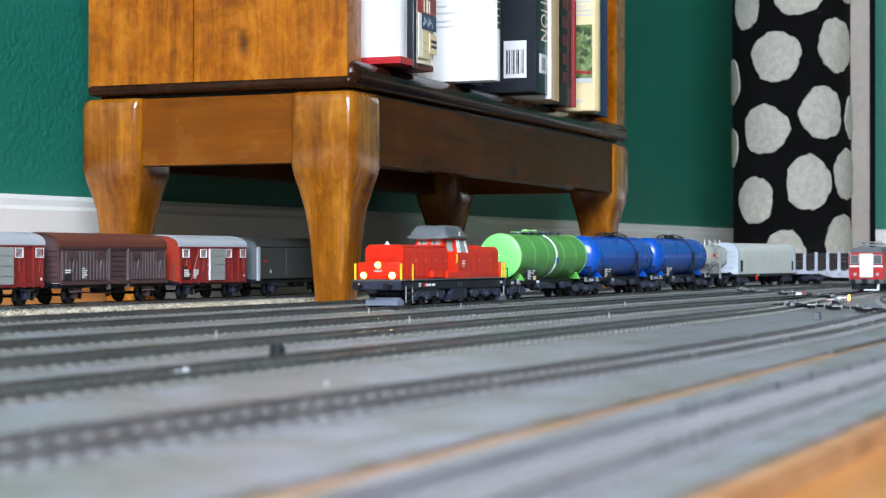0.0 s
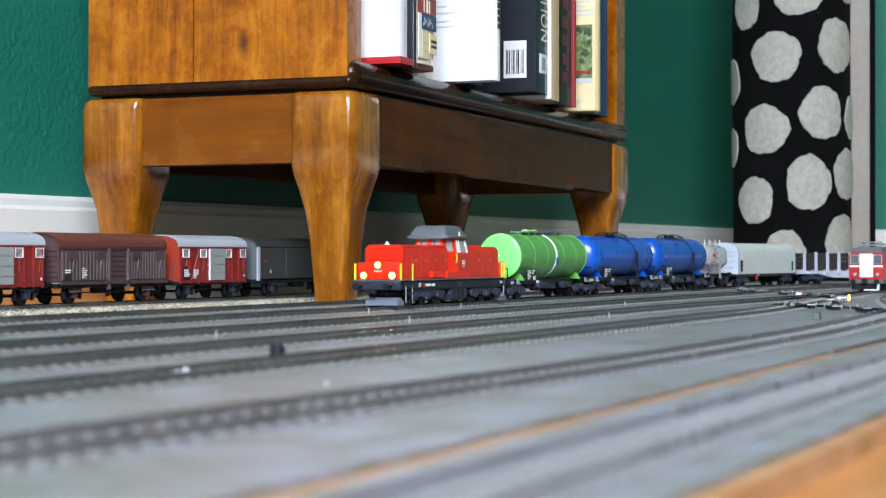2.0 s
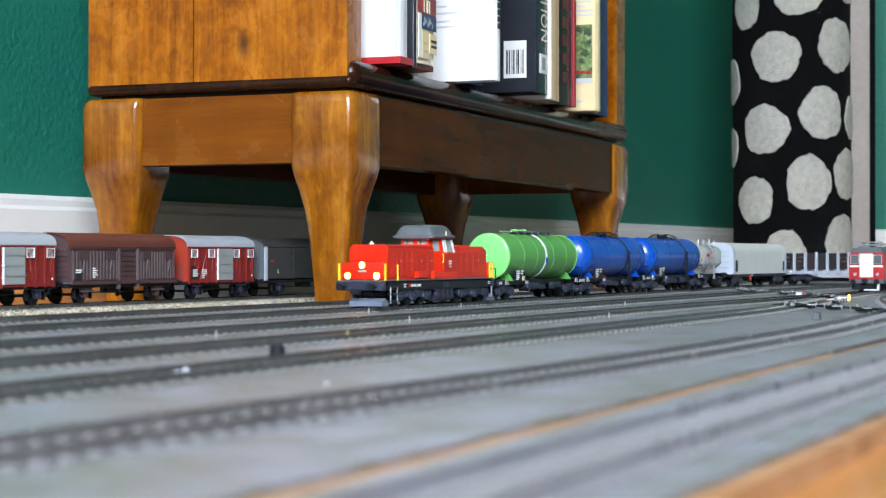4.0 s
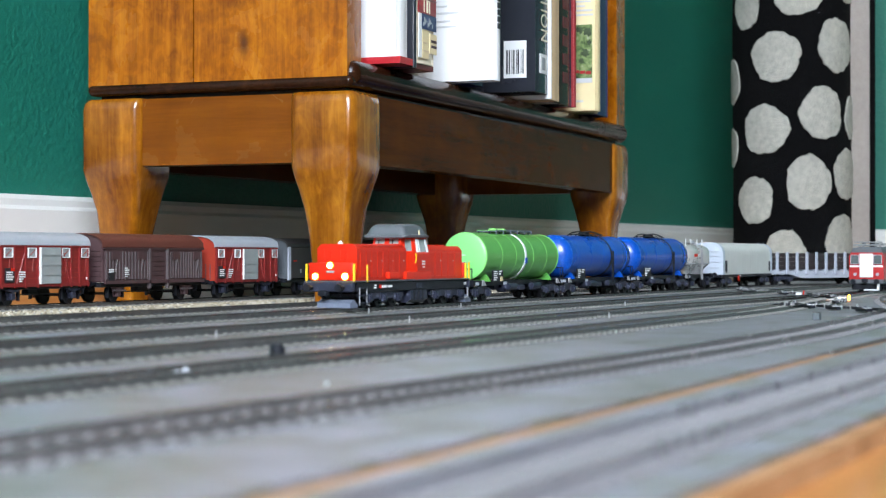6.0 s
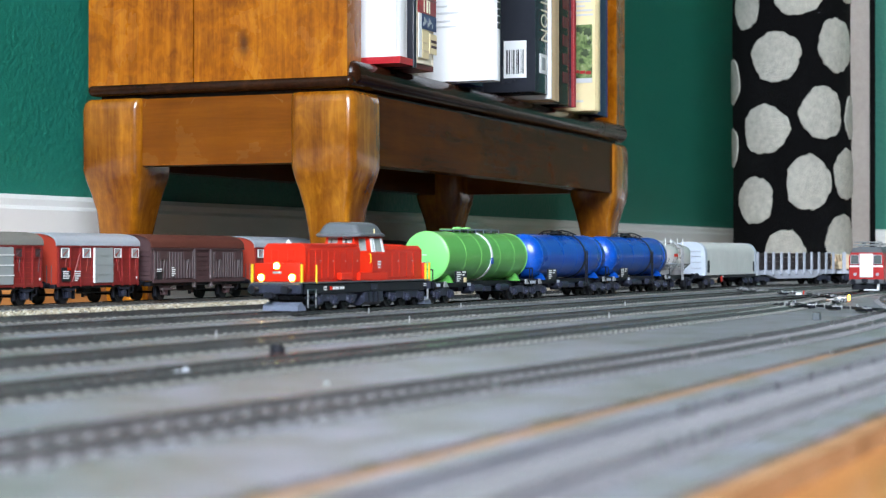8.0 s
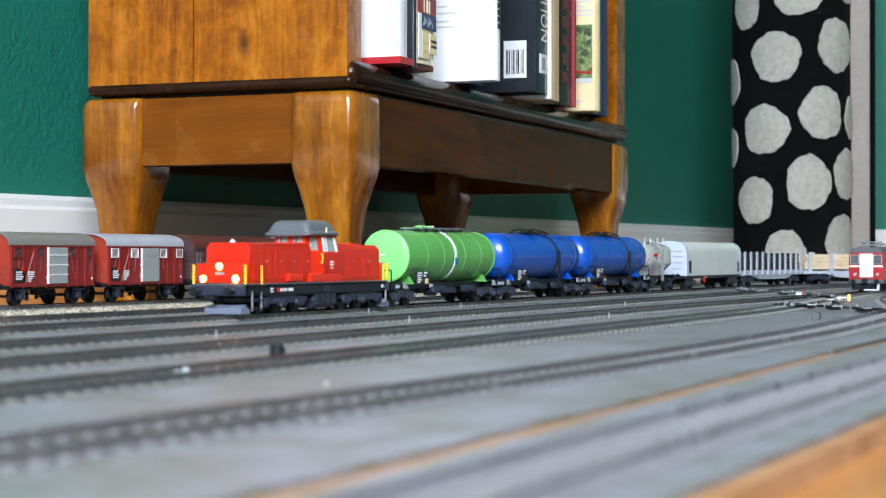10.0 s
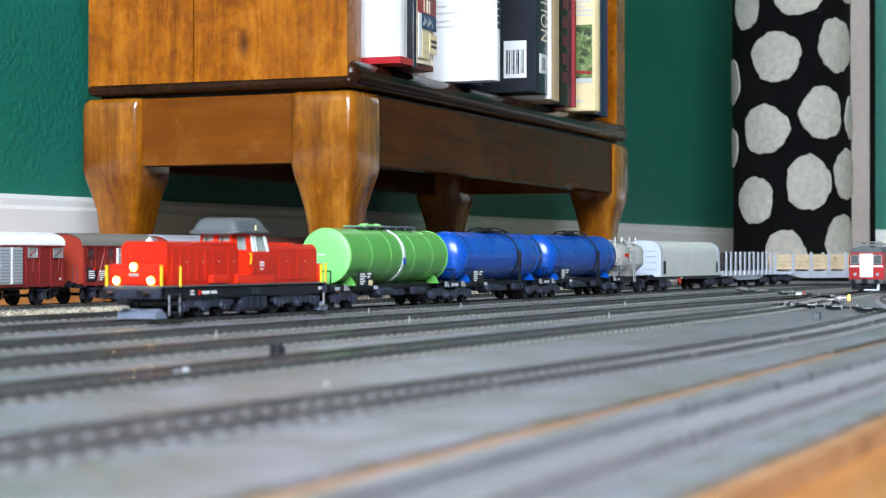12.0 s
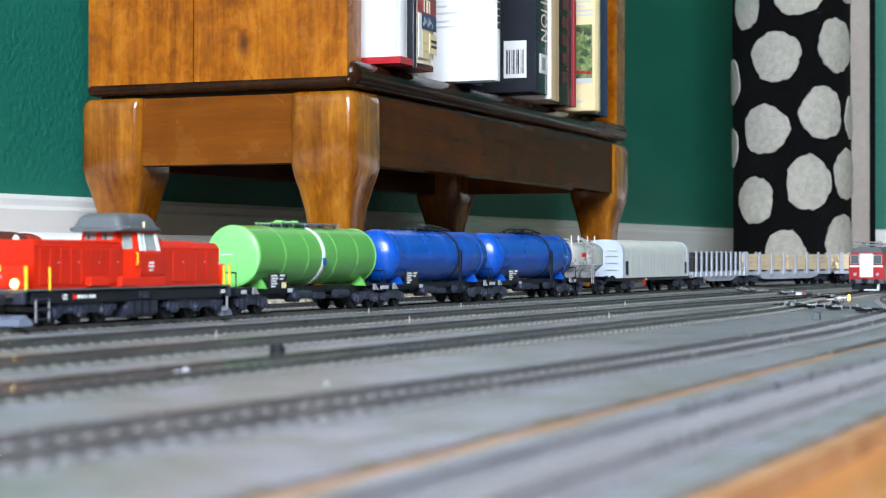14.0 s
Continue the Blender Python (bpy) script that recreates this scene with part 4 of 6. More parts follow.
    # face, then each window's span across it and up it
    lights = ((0, ((0.30, 0.80, 0.12, 0.82),)), (1, ((0.16, 0.86, 0.06, 0.84),)), (2, ((0.12, 0.44, 0.15, 0.8), (0.56, 0.88, 0.15, 0.8))), (3, ((0.14, 0.84, 0.06, 0.84),)),
              (4, ((0.20, 0.70, 0.12, 0.82),)), (5, ((0.08, 0.42, 0.56, 0.90), (0.58, 0.92, 0.56, 0.90))))
    for i, spans in lights:
        at = 0.0
        for u0, u1, w0, w1 in spans:
            for q in ((at, u0, 0, 1), (u0, u1, 0, w0), (u0, u1, w1, 1)):
                part("cab_wall", slab(bmesh.new(), i, *q, -0.0008, 0), M_RED_LIT, body)
            at = u1
        part("cab_wall", slab(bmesh.new(), i, at, 1, 0, 1, -0.0008, 0), M_RED_LIT, body)
        for u0, u1, w0, w1 in spans:
            part("cab_window", slab(bmesh.new(), i, u0, u1, w0, w1, -0.0006, -0.0004), M_CABGLASS_SKY, body)
            if i in (1, 3):
                for a, b in ((u0 - 0.07, u0 + 0.05), (u1 - 0.06, u1 + 0.07), (u0 + 0.13, u0 + 0.17)):
                    part("window_bar", slab(bmesh.new(), i, a, b, w0 - 0.02, w1 + 0.02, 0.0, 0.0004), M_WHITE, body)
            if i == 5:
                part("wiper", slab(bmesh.new(), i, u0 + 0.12, u0 + 0.15, w0, w1 - 0.1, 0.0002, 0.0005), M_FRAME, body)
    part("control_desk", B(0.0790, 0.0840, -0.008, 0.008, Z1 - 0.0002, 0.0340, 0.0006), M_SLAT, body)
    part("cab_seat", B(0.0925, 0.0975, -0.004, 0.004, Z1 - 0.0002, 0.0375, 0.001), M_FRAME, body)
    part("side_plate", B(0.0865, CX1 - 0.0004, -CY - 0.0005, -CY + 0.0002, 0.0210, 0.0314, 0.0002), M_RED, body)
    bm = bmesh.new()
    grip = [(0.0838, -0.0152, 0.0312), (0.0836, -0.0160, 0.0305), (0.0836, -0.0160, 0.0268), (0.0838, -0.0152, 0.0258)]
    for p, q in zip(grip, grip[1:]):
        rod(bm, p, q, 0.00045, seg=6)
    part("grab_handle", bm, M_YELLOW, body, "yellow grab handle")
    side_bars(body, 0.0935, 0.0262, (0.0042, 0.0042), -CY - 0.0005, 0.0009)
    side_bars(body, 0.0942, 0.0230, (0.0030,), -CY - 0.0005, 0.0007)
    # roof: thin brim with a softly domed crown and a sunk panel along it
    def shell(levels):
        bm, rings = bmesh.new(), []
        for z, a, b in levels:
            ring = []
            for k in range(40):
                t = 2 * math.pi * k / 40
                c, n = math.cos(t), math.sin(t)
                ring.append(bm.verts.new((0.0895 + a * math.copysign(abs(c) ** 0.26, c), b * math.copysign(abs(n) ** 0.26, n), z - 0.0006 * abs(c) ** 3)))
            rings.append(ring)
        for p, q in zip(rings, rings[1:]):
            for k in range(40):
                bm.faces.new((p[k], p[(k + 1) % 40], q[(k + 1) % 40], q[k]))
        bm.faces.new(rings[0][::-1])
        bm.faces.new(rings[-1])
        return bm
    roof = part("cab_roof", shell([(0.0412, 0.0172, 0.0148), (0.0418, 0.0177, 0.0153), (0.0427, 0.0176, 0.0152), (0.0432, 0.0167, 0.0142)]), M_LOCO_GREY, v, "grey cab roof with a raised crown")
    part("roof_crown", shell([(0.0430, 0.0165, 0.0138), (0.0450, 0.0158, 0.0128), (0.0472, 0.0150, 0.0114), (0.0486, 0.0142, 0.0098), (0.0493, 0.0132, 0.0082), (0.0495, 0.0100, 0.0050)]), M_LOCO_GREY, roof)
    for x in (0.0835, 0.1015):
        part("roof_seam", B(x, x + 0.0005, -0.0086, 0.0086, 0.0484, 0.0492), M_FRAME, roof)
    part("roof_horn", R((0.0905, -0.0146, 0.0420), (0.0905, -0.0146, 0.0455), 0.0005, seg=8), M_CREAM, roof, "cream horn")
    # underside
    part("fuel_tank", softened(prism(bmesh.new(), [(-0.0150, 0.0094), (0.0150, 0.0094), (0.0152, 0.0040), (0.0120, 0.0018), (-0.0120, 0.0018), (-0.0152, 0.0040)], 0.0775, 0.1010, "x"), 0.0006, 2), M_BOGIE, v)
    for x in (0.0815, 0.0875, 0.0935):
        part("tank_strap", B(x, x + 0.0012, -0.0157, -0.0148, 0.0035, 0.0096), M_FRAME, v)
    bogie(v, (0.0245, 0.0430, 0.0620), 0.017, 0.070, y=0.0128)
    bogie(v, (0.1160, 0.1355, 0.1545), 0.1085, 0.161, y=0.0128)
    for x0, d in ((0.0, -1), (L, 1)):
        a = [(-0.0150, 0), (0.0150, 0), (0.0150, 0.003), (-0.0150, 0.003)]
        xs = sorted((x0 + d * 0.0015, x0 - d * 0.0075))
        part("snow_plough", softened(prism(bmesh.new(), [(xs[0], 0.0006), (xs[1], 0.0006), (xs[1], 0.0022), ((xs[0] + xs[1]) / 2, 0.0052), (xs[0], 0.0034)], -0.0152, 0.0060, "y"), 0.0004, 1), M_PLOUGH, v)
    for x, s in ((0.0085, -1), (0.0175, -1)):
        part("step_post", B(x, x + 0.0006, -0.0161, -0.0155, 0.0020, 0.0120), M_SILVERPLATE, v)
    for z in (0.0030, 0.0072, 0.0114):
        part("step", B(0.0085, 0.0183, -0.0168, -0.0135, z, z + 0.0005), M_BOGIE, v)
    part("step_hanger", B(L - 0.0085, L - 0.0035, -0.0160, -0.0152, 0.0030, 0.0040), M_SILVERPLATE, v)
    part("step_hanger", B(L - 0.0045, L - 0.0036, -0.0160, -0.0152, 0.0030, 0.0100), M_SILVERPLATE, v)
    part("emblem", B(0.0355, 0.0378, -HW + 0.0006, -HW + 0.0010, 0.0112, 0.0133), M_RED, v)
    for k in range(5):
        side_bars(v, 0.0388 + k * 0.0028, 0.0115, (0.0022 if k != 2 else 0.0013,), -HW + 0.0010, 0.0015)
    side_bars(v, 0.0285, 0.0126, (0.0030, 0.0030), -HW + 0.0010, 0.0008)
    part("cover_plate", B(0.086, 0.0935, -HW + 0.0005, -HW + 0.0011, 0.0108, 0.0138, 0.0001), M_BOGIE, v)
    side_bars(v, 0.1570, 0.0128, (0.004, 0.004), -HW + 0.0010, 0.0006)
    return v


# ---- tank wagons ----
def tank_wagon(color, label, shell, seam, cap, dome, green):
    v = vehicle("tank_wagon", label, "model wagon", "vehicles of the freight train")
    L, R0, ZC = 0.133, 0.0158, 0.0299
    prof = [(-dome, 0.0004)]
    for i in range(1, 9):
        a = math.pi / 2 * i / 8
        prof.append((-dome * math.cos(a), R0 * math.sin(a) ** (0.75 if green else 0.9)))
    back = [(L + dome * math.cos(math.pi / 2 * i / 8), R0 * math.sin(math.pi / 2 * i / 8) ** 0.9) for i in range(8, 0, -1)] + [(L + dome, 0.0004)]
    shell_ob = part("tank", lathe(bmesh.new(), [(0.0002, R0)] + [(L * i / 6, R0) for i in range(1, 6)] + back[1:], 0, ZC, 48), shell, v)
    part("tank_end", lathe(bmesh.new(), prof + [(0.0012, R0 + 0.00003)], 0, ZC, 48), cap, v, "pale green domed tank end" if green else "")
    for x in ((0.0, 0.027, 0.0519, 0.084, 0.1099, 0.1325) if green else (0.0, 0.0158, 0.0433, 0.071, 0.1, 0.126)):
        part("seam", lathe(bmesh.new(), [(x - 0.00045, R0), (x - 0.0002, R0 + 0.00016), (x + 0.0002, R0 + 0.00016), (x + 0.00045, R0)], 0, ZC, 48), seam, shell_ob)
    band_x = 0.0688 if green else 0.0879
    ring = bmesh.new()
    lathe(ring, [(band_x - 0.0014, R0), (band_x - 0.0014, R0 + 0.0004), (band_x + 0.0014, R0 + 0.0004), (band_x + 0.0014, R0)], 0, ZC, 48)
    part("band", ring, M_WHITE if green else M_FRAME, shell_ob, "pale band round the tank" if green else "dark ladder band")
    if green:
        a = radians(-8)
        part("band_mark", B(band_x - 0.0016, band_x + 0.0016, -R0 - 0.0007, -R0 - 0.0002, ZC - 0.005, ZC - 0.001), M_TANK_BLUE, shell_ob, "blue mark on the band")
    # walkway with rails on top
    x0, x1 = (0.030, 0.105) if green else (0.048, 0.096)
    wk = part("walkway", B(x0, x1, -0.0048, 0.0048, ZC + R0 + 0.0009, ZC + R0 + 0.0014), M_PLOUGH if green else M_FRAME, v)
    bm = bmesh.new()
    for x in np.linspace(x0 + 0.002, x1 - 0.002, 5):
        for y in (-0.0040, 0.0040):
            bx(bm, x - 0.0005, x + 0.0005, y - 0.0004, y + 0.0004, ZC + R0 - 0.0014, ZC + R0 + 0.0010)
    part("bracket", bm, M_BOGIE, wk)
    if green:
        bm = bmesh.new()
        for y in (-0.0042, 0.0042):
            rod(bm, (x0, y, ZC + R0 + 0.0016), (x0 + 0.035, y, ZC + R0 + 0.0016), 0.0005, seg=6)
        for k in range(5):
            rod(bm, (x0 + 0.016 + k * 0.004, -0.003, ZC + R0 + 0.0014), (x0 + 0.018 + k * 0.004, 0.003, ZC + R0 + 0.0026), 0.0007, seg=6)
        part("valve", bm, M_RIB_GREEN, wk, "pale green pipework")
        for x in (x0 + 0.020, x0 + 0.036):
            part("filler_cap", R((x, 0.001, ZC + R0 - 0.0005), (x, 0.001, ZC + R0 + 0.0034), 0.0030, 0.0024, 14), M_RIB_GREEN, wk, "pale green filler cap")
        bm = bmesh.new()
        for y in (-0.0055, 0.0055):
            rod(bm, (x0 + 0.010, y, ZC + R0 + 0.0019), (x1, y, ZC + R0 + 0.0019), 0.0003, seg=6)
            for x in np.linspace(x0 + 0.010, x1, 6):
                rod(bm, (float(x), y, ZC + R0 - 0.0008), (float(x), y, ZC + R0 + 0.0019), 0.0003, seg=6)
        part("railing", bm, M_PLOUGH, wk, "grey walkway railing")
    else:
        bm = bmesh.new()
        pts = [(x0 - 0.004, 0.0003), (x0 + 0.006, 0.0026), (x0 + 0.02, 0.0034), (x0 + 0.034, 0.0026), (x1 + 0.002, 0.0006)]
        for y in (-0.0045, 0.0045):
            for p, q in zip(pts, pts[1:]):
                rod(bm, (p[0], y, ZC + R0 + p[1]), (q[0], y, ZC + R0 + q[1]), 0.00055, seg=6)
        rod(bm, (x0 + 0.02, 0, ZC + R0), (x0 + 0.02, 0, ZC + R0 + 0.0026), 0.0045, seg=16)
        part("railing", bm, M_FRAME, wk)
        bm = bmesh.new()
        for d in (-0.0016, 0.0016):
            bx(bm, band_x + d - 0.0003, band_x + d + 0.0003, -R0 - 0.0016, -R0 - 0.0008, 0.0075, ZC + 0.004)
        for k in range(8):
            bx(bm, band_x - 0.0016, band_x + 0.0016, -R0 - 0.0014, -R0 - 0.001, 0.009 + k * 0.0028, 0.0096 + k * 0.0028)
        part("ladder", bm, M_FRAME, v)
    # underframe
    F0, F1 = -0.0215, L + 0.0165
    bm = bmesh.new()
    for y in (-0.0060, 0.0060):
        bx(bm, F0 + 0.002, F1 - 0.002, y - 0.001, y + 0.001, 0.0100, 0.0134)
    for x in (F0, F1 - 0.003):
        bx(bm, x, x + 0.003, -0.0150, 0.0150, 0.0098, 0.0140, 0.0004)
    for x in (F0 + 0.003, F1 - 0.018):
        bx(bm, x, x + 0.015, -0.0145, 0.0145, 0.0128, 0.0138, 0.0002)
    part("underframe", bm, M_FRAME, v)
    for x in (0.006, L - 0.014):
        sd = [(-0.0140, 0.0130), (0.0140, 0.0130), (0.0120, 0.0165), (0.0095, 0.0190), (0.0, 0.0150), (-0.0095, 0.0190), (-0.0120, 0.0165)]
        part("saddle", prism(bmesh.new(), sd, x + 0.003, x + 0.0048, "x"), shell, v)
    for x in (F0 + 0.0015, F1 - 0.0015):
        bm = bmesh.new()
        for y in (-0.0135, -0.004):
            rod(bm, (x, y, 0.0138), (x, y, 0.0215), 0.0004, seg=6)
        rod(bm, (x, -0.0135, 0.0215), (x, -0.004, 0.0215), 0.0004, seg=6)
        part("end_rail", bm, M_FRAME, v)
    for x in (F0 + 0.016, F1 - 0.018):
        part("gusset", prism(bmesh.new(), [(x, 0.0105), (x + 0.006, 0.0105), (x + 0.002, 0.0140), (x, 0.0140)], -0.0152, -0.0142, "y"), M_SILVERPLATE, v)
    px0 = 0.0095
    pl = part("data_plate", B(px0, px0 + 0.018, -0.0158, -0.0152, 0.0128, 0.0205, 0.0001), M_FRAME, v, "dark data plate with white print")
    side_bars(pl, px0 + 0.002, 0.0192, (0.006, 0.007, 0.005, 0.006, 0.004), -0.0158, 0.0008)
    side_bars(pl, px0 + 0.011, 0.0192, (0.005, 0.003), -0.0158, 0.0010)
    if green:
        part("orange_plate", B(px0 + 0.0128, px0 + 0.0170, -0.0161, -0.0157, 0.0132, 0.0162), M_CREAM, pl, "orange plate")
        part("tank_print", B(-dome - 0.0002, -dome + 0.0010, -0.001, 0.006, ZC + 0.0005, ZC + 0.0010), M_ROOF_WHITE, v)
    for c in (-0.0035, L - 0.0035 - 0.0045):
        bogie(v, (c - 0.0103, c + 0.0103), c - 0.0155, c + 0.0155, y=0.0122)
    bm = rod(bmesh.new(), (0.052, -0.009, 0.0085), (0.052, -0.002, 0.0085), 0.0034, seg=16)
    bx(bm, 0.040, 0.062, -0.004, 0.004, 0.0070, 0.0100)
    bx(bm, 0.070, 0.082, -0.010, -0.004, 0.0065, 0.0100, 0.0006)
    part("brake_gear", bm, M_BOGIE, v)
    for x in (0.046, 0.090):
        part("air_tank", R((x, -0.0115, 0.0092), (x + 0.014, -0.0115, 0.0092), 0.0022, seg=14), M_BOGIE, v)
    for x in (F0 + 0.004, 0.030, F1 - 0.010):
        part("label_plate", B(x, x + 0.005, -0.0153, -0.0150, 0.0108, 0.0128), M_STAKE, v)
    ends(v, F0, F1)
    return v


# ---- silo wagon ----
def silo_wagon():
    v = vehicle("silo_wagon", "small silver two-vessel silo wagon with a red and white mark", "model wagon", "vehicles of the freight train")
    L = 0.082
    bm = bmesh.new()
    for y in (-0.0075, 0.0075):
        bx(bm, 0, L, y - 0.001, y + 0.001, 0.0098, 0.0134)
    for x in (0, L - 0.003):
        bx(bm, x, x + 0.003, -0.0148, 0.0148, 0.0098, 0.0138, 0.0004)
    bx(bm, 0, 0.012, -0.0140, 0.0140, 0.0134, 0.0140)
    bx(bm, L - 0.012, L, -0.0140, 0.0140, 0.0134, 0.0140)
    part("underframe", bm, M_FRAME, v)
    for cx in (0.0225, 0.0585):
        prof = [(0.0136, 0.0085), (0.0190, 0.0120), (0.0225, 0.0160), (0.0245, 0.0166), (0.0345, 0.0166), (0.0375, 0.0150), (0.0400, 0.0105), (0.0412, 0.0050), (0.0415, 0.0006)]
        vs = part("vessel", lathe(bmesh.new(), prof, 0, 0, 40, "z", cx), M_SILVER, v)
        part("skirt", lathe(bmesh.new(), [(0.0135, 0.0105), (0.0225, 0.0105)], 0, 0, 32, "z", cx - 0.001), M_SILVERPLATE, vs)
        part("hatch", R((cx, 0, 0.0408), (cx, 0, 0.0432), 0.0035, seg=16), M_SILVERPLATE, vs)
        for dx in (-0.0085, 0.0075):
            part("vent_pipe", R((cx + dx, -0.008, 0.038), (cx + dx, -0.008, 0.0455), 0.0005, seg=6), M_WHITE, vs)
        part("seam", lathe(bmesh.new(), [(0.0228, 0.0163), (0.0231, 0.0170), (0.0234, 0.0170), (0.0237, 0.0166)], 0, 0, 40, "z", cx), M_SILVERPLATE, vs)
        if cx < 0.03:
            a0 = radians(-112)
            for k, mt in ((0, M_RED), (1, M_WHITE)):
                bm = bmesh.new()
                a = a0 + k * 0.42
                pts = [(cx + rr * math.cos(a + t), rr * math.sin(a + t)) for rr in (0.0165, 0.0169) for t in ((0, 0.2, 0.4) if rr < 0.0167 else (0.4, 0.2, 0))]
                prism(bm, pts, 0.0295, 0.0322, "z")
                part("mark", bm, mt, vs)
    bm = bmesh.new()
    for d in (-0.002, 0.002):
        rod(bm, (0.0405 + d, -0.0155, 0.0090), (0.0405 + d, -0.0155, 0.0360), 0.0005, seg=6)
        rod(bm, (0.0405 + d, -0.0155, 0.0360), (0.0405 + d, -0.006, 0.0440), 0.0005, seg=6)
    for k in range(9):
        rod(bm, (0.0385, -0.0155, 0.011 + k * 0.003), (0.0425, -0.0155, 0.011 + k * 0.003), 0.0004, seg=6)
    part("ladder", bm, M_SILVERPLATE, v)
    bm = bx(bmesh.new(), 0.005, L - 0.005, -0.003, 0.003, 0.0420, 0.0426)
    part("walkway", bm, M_SILVERPLATE, v)
    for x in (0.016, 0.066):
        axle_guard(v, x)
    wheels(v, (0.016, 0.066))
    ends(v, 0, L)
    return v


def axle_guard(v, x, y=0.0128, material=None):
    mt = material or M_BOGIE
    for s in (-1, 1):
        a, b = sorted((s * (y - 0.0006), s * (y + 0.0004)))
        part("axle_guard", prism(bmesh.new(), [(x - 0.0052, 0.0112), (x - 0.0022, 0.0036), (x + 0.0022, 0.0036), (x + 0.0052, 0.0112)], a, b, "y"), mt, v)
        a, b = sorted((s * (y + 0.0003), s * (y + 0.0026)))
        part("axle_box", B(x - 0.0022, x + 0.0022, a, b, 0.0036, 0.0078, 0.0005), mt, v)
        part("leaf_spring", prism(bmesh.new(), [(x - 0.0075, 0.0100), (x - 0.004, 0.0086), (x, 0.0080), (x + 0.004, 0.0086), (x + 0.0075, 0.0100), (x + 0.0035, 0.0099), (x - 0.0035, 0.0099)], a, b, "y"), mt, v)
        for d in (-0.0085, 0.0085):
            part("brake_shoe", B(x + d - 0.0008, x + d + 0.0008, *sorted((s * (y - 0.002), s * y)), 0.0030, 0.0098, 0.0002), M_FRAME, v)


# ---- hood wagon ----
def hood_wagon():
    v = vehicle("hood_wagon", "long wagon with a ribbed pale grey tarpaulin hood", "model wagon", "vehicles of the freight train")
    L = 0.188

    def arch(grow, lo=0.0125):
        pts = [(-0.0155 - grow, lo)]
        for i in range(13):
            a = math.pi - math.pi * i / 12
            pts.append(((0.0155 + grow) * math.copysign(abs(math.cos(a)) ** 0.62, math.cos(a)), 0.0305 + (0.0122 + grow) * math.sin(a) ** 0.8))
        return pts + [(0.0155 + grow, lo)]
    bm = bmesh.new()
    rings = []
    n = 120
    for i in range(n + 1):
        g = 0.00022 * abs(math.sin(math.pi * 13 * i / n + 0.5 * math.sin(i * 0.31))) + 0.00016 * math.sin(i * 1.13 + 2 * math.sin(i * 0.21)) + 0.0002
        rings.append([bm.verts.new((0.008 + (L - 0.016) * i / n, y, z)) for y, z in arch(g)])
    k = len(rings[0])
    for a, b in zip(rings, rings[1:]):
        for i in range(k):
            bm.faces.new((a[i], a[(i + 1) % k], b[(i + 1) % k], b[i]))
    bm.faces.new(rings[0][::-1])
    bm.faces.new(rings[-1])
    part("tarpaulin", bm, M_HOOD, v)
    for x in (0.002, L - 0.008):
        part("end_wall", softened(prism(bmesh.new(), arch(0.0007), x, x + 0.006, "x"), 0.0005, 1, 50), M_HOOD_END, v, "pale blue-grey end wall")
    for z in (0.019, 0.0245, 0.030, 0.0345):
        part("end_rung", R((0.0012, -0.012, z), (0.0012, -0.002, z), 0.0003, seg=6), M_STAKE, v)
    part("latch_panel", B(0.0095, 0.0150, -0.0166, -0.0158, 0.0150, 0.0260, 0.0001), M_FRAME, v, "dark latch panel")
    part("latch_panel", B(L - 0.0150, L - 0.0110, -0.0166, -0.0158, 0.0150, 0.0250, 0.0001), M_FRAME, v, "dark latch panel")
    part("underframe", B(0, L, -0.0150, 0.0150, 0.0098, 0.0124, 0.0003), M_FRAME, v)
    part("hand_wheel", R((0.060, -0.0158, 0.0085), (0.060, -0.0150, 0.0085), 0.0028, seg=14), M_RED, v, "red hand wheel")
    for x in (0.022, 0.150):
        side_bars(v, x + 0.040, 0.0105, (0.006,), -0.0151, 0.0012)
    for c in (0.0235, L - 0.0235):
        bogie(v, (c - 0.0103, c + 0.0103), c - 0.0155, c + 0.0155, y=0.0122)
    ends(v, 0, L)
    return v


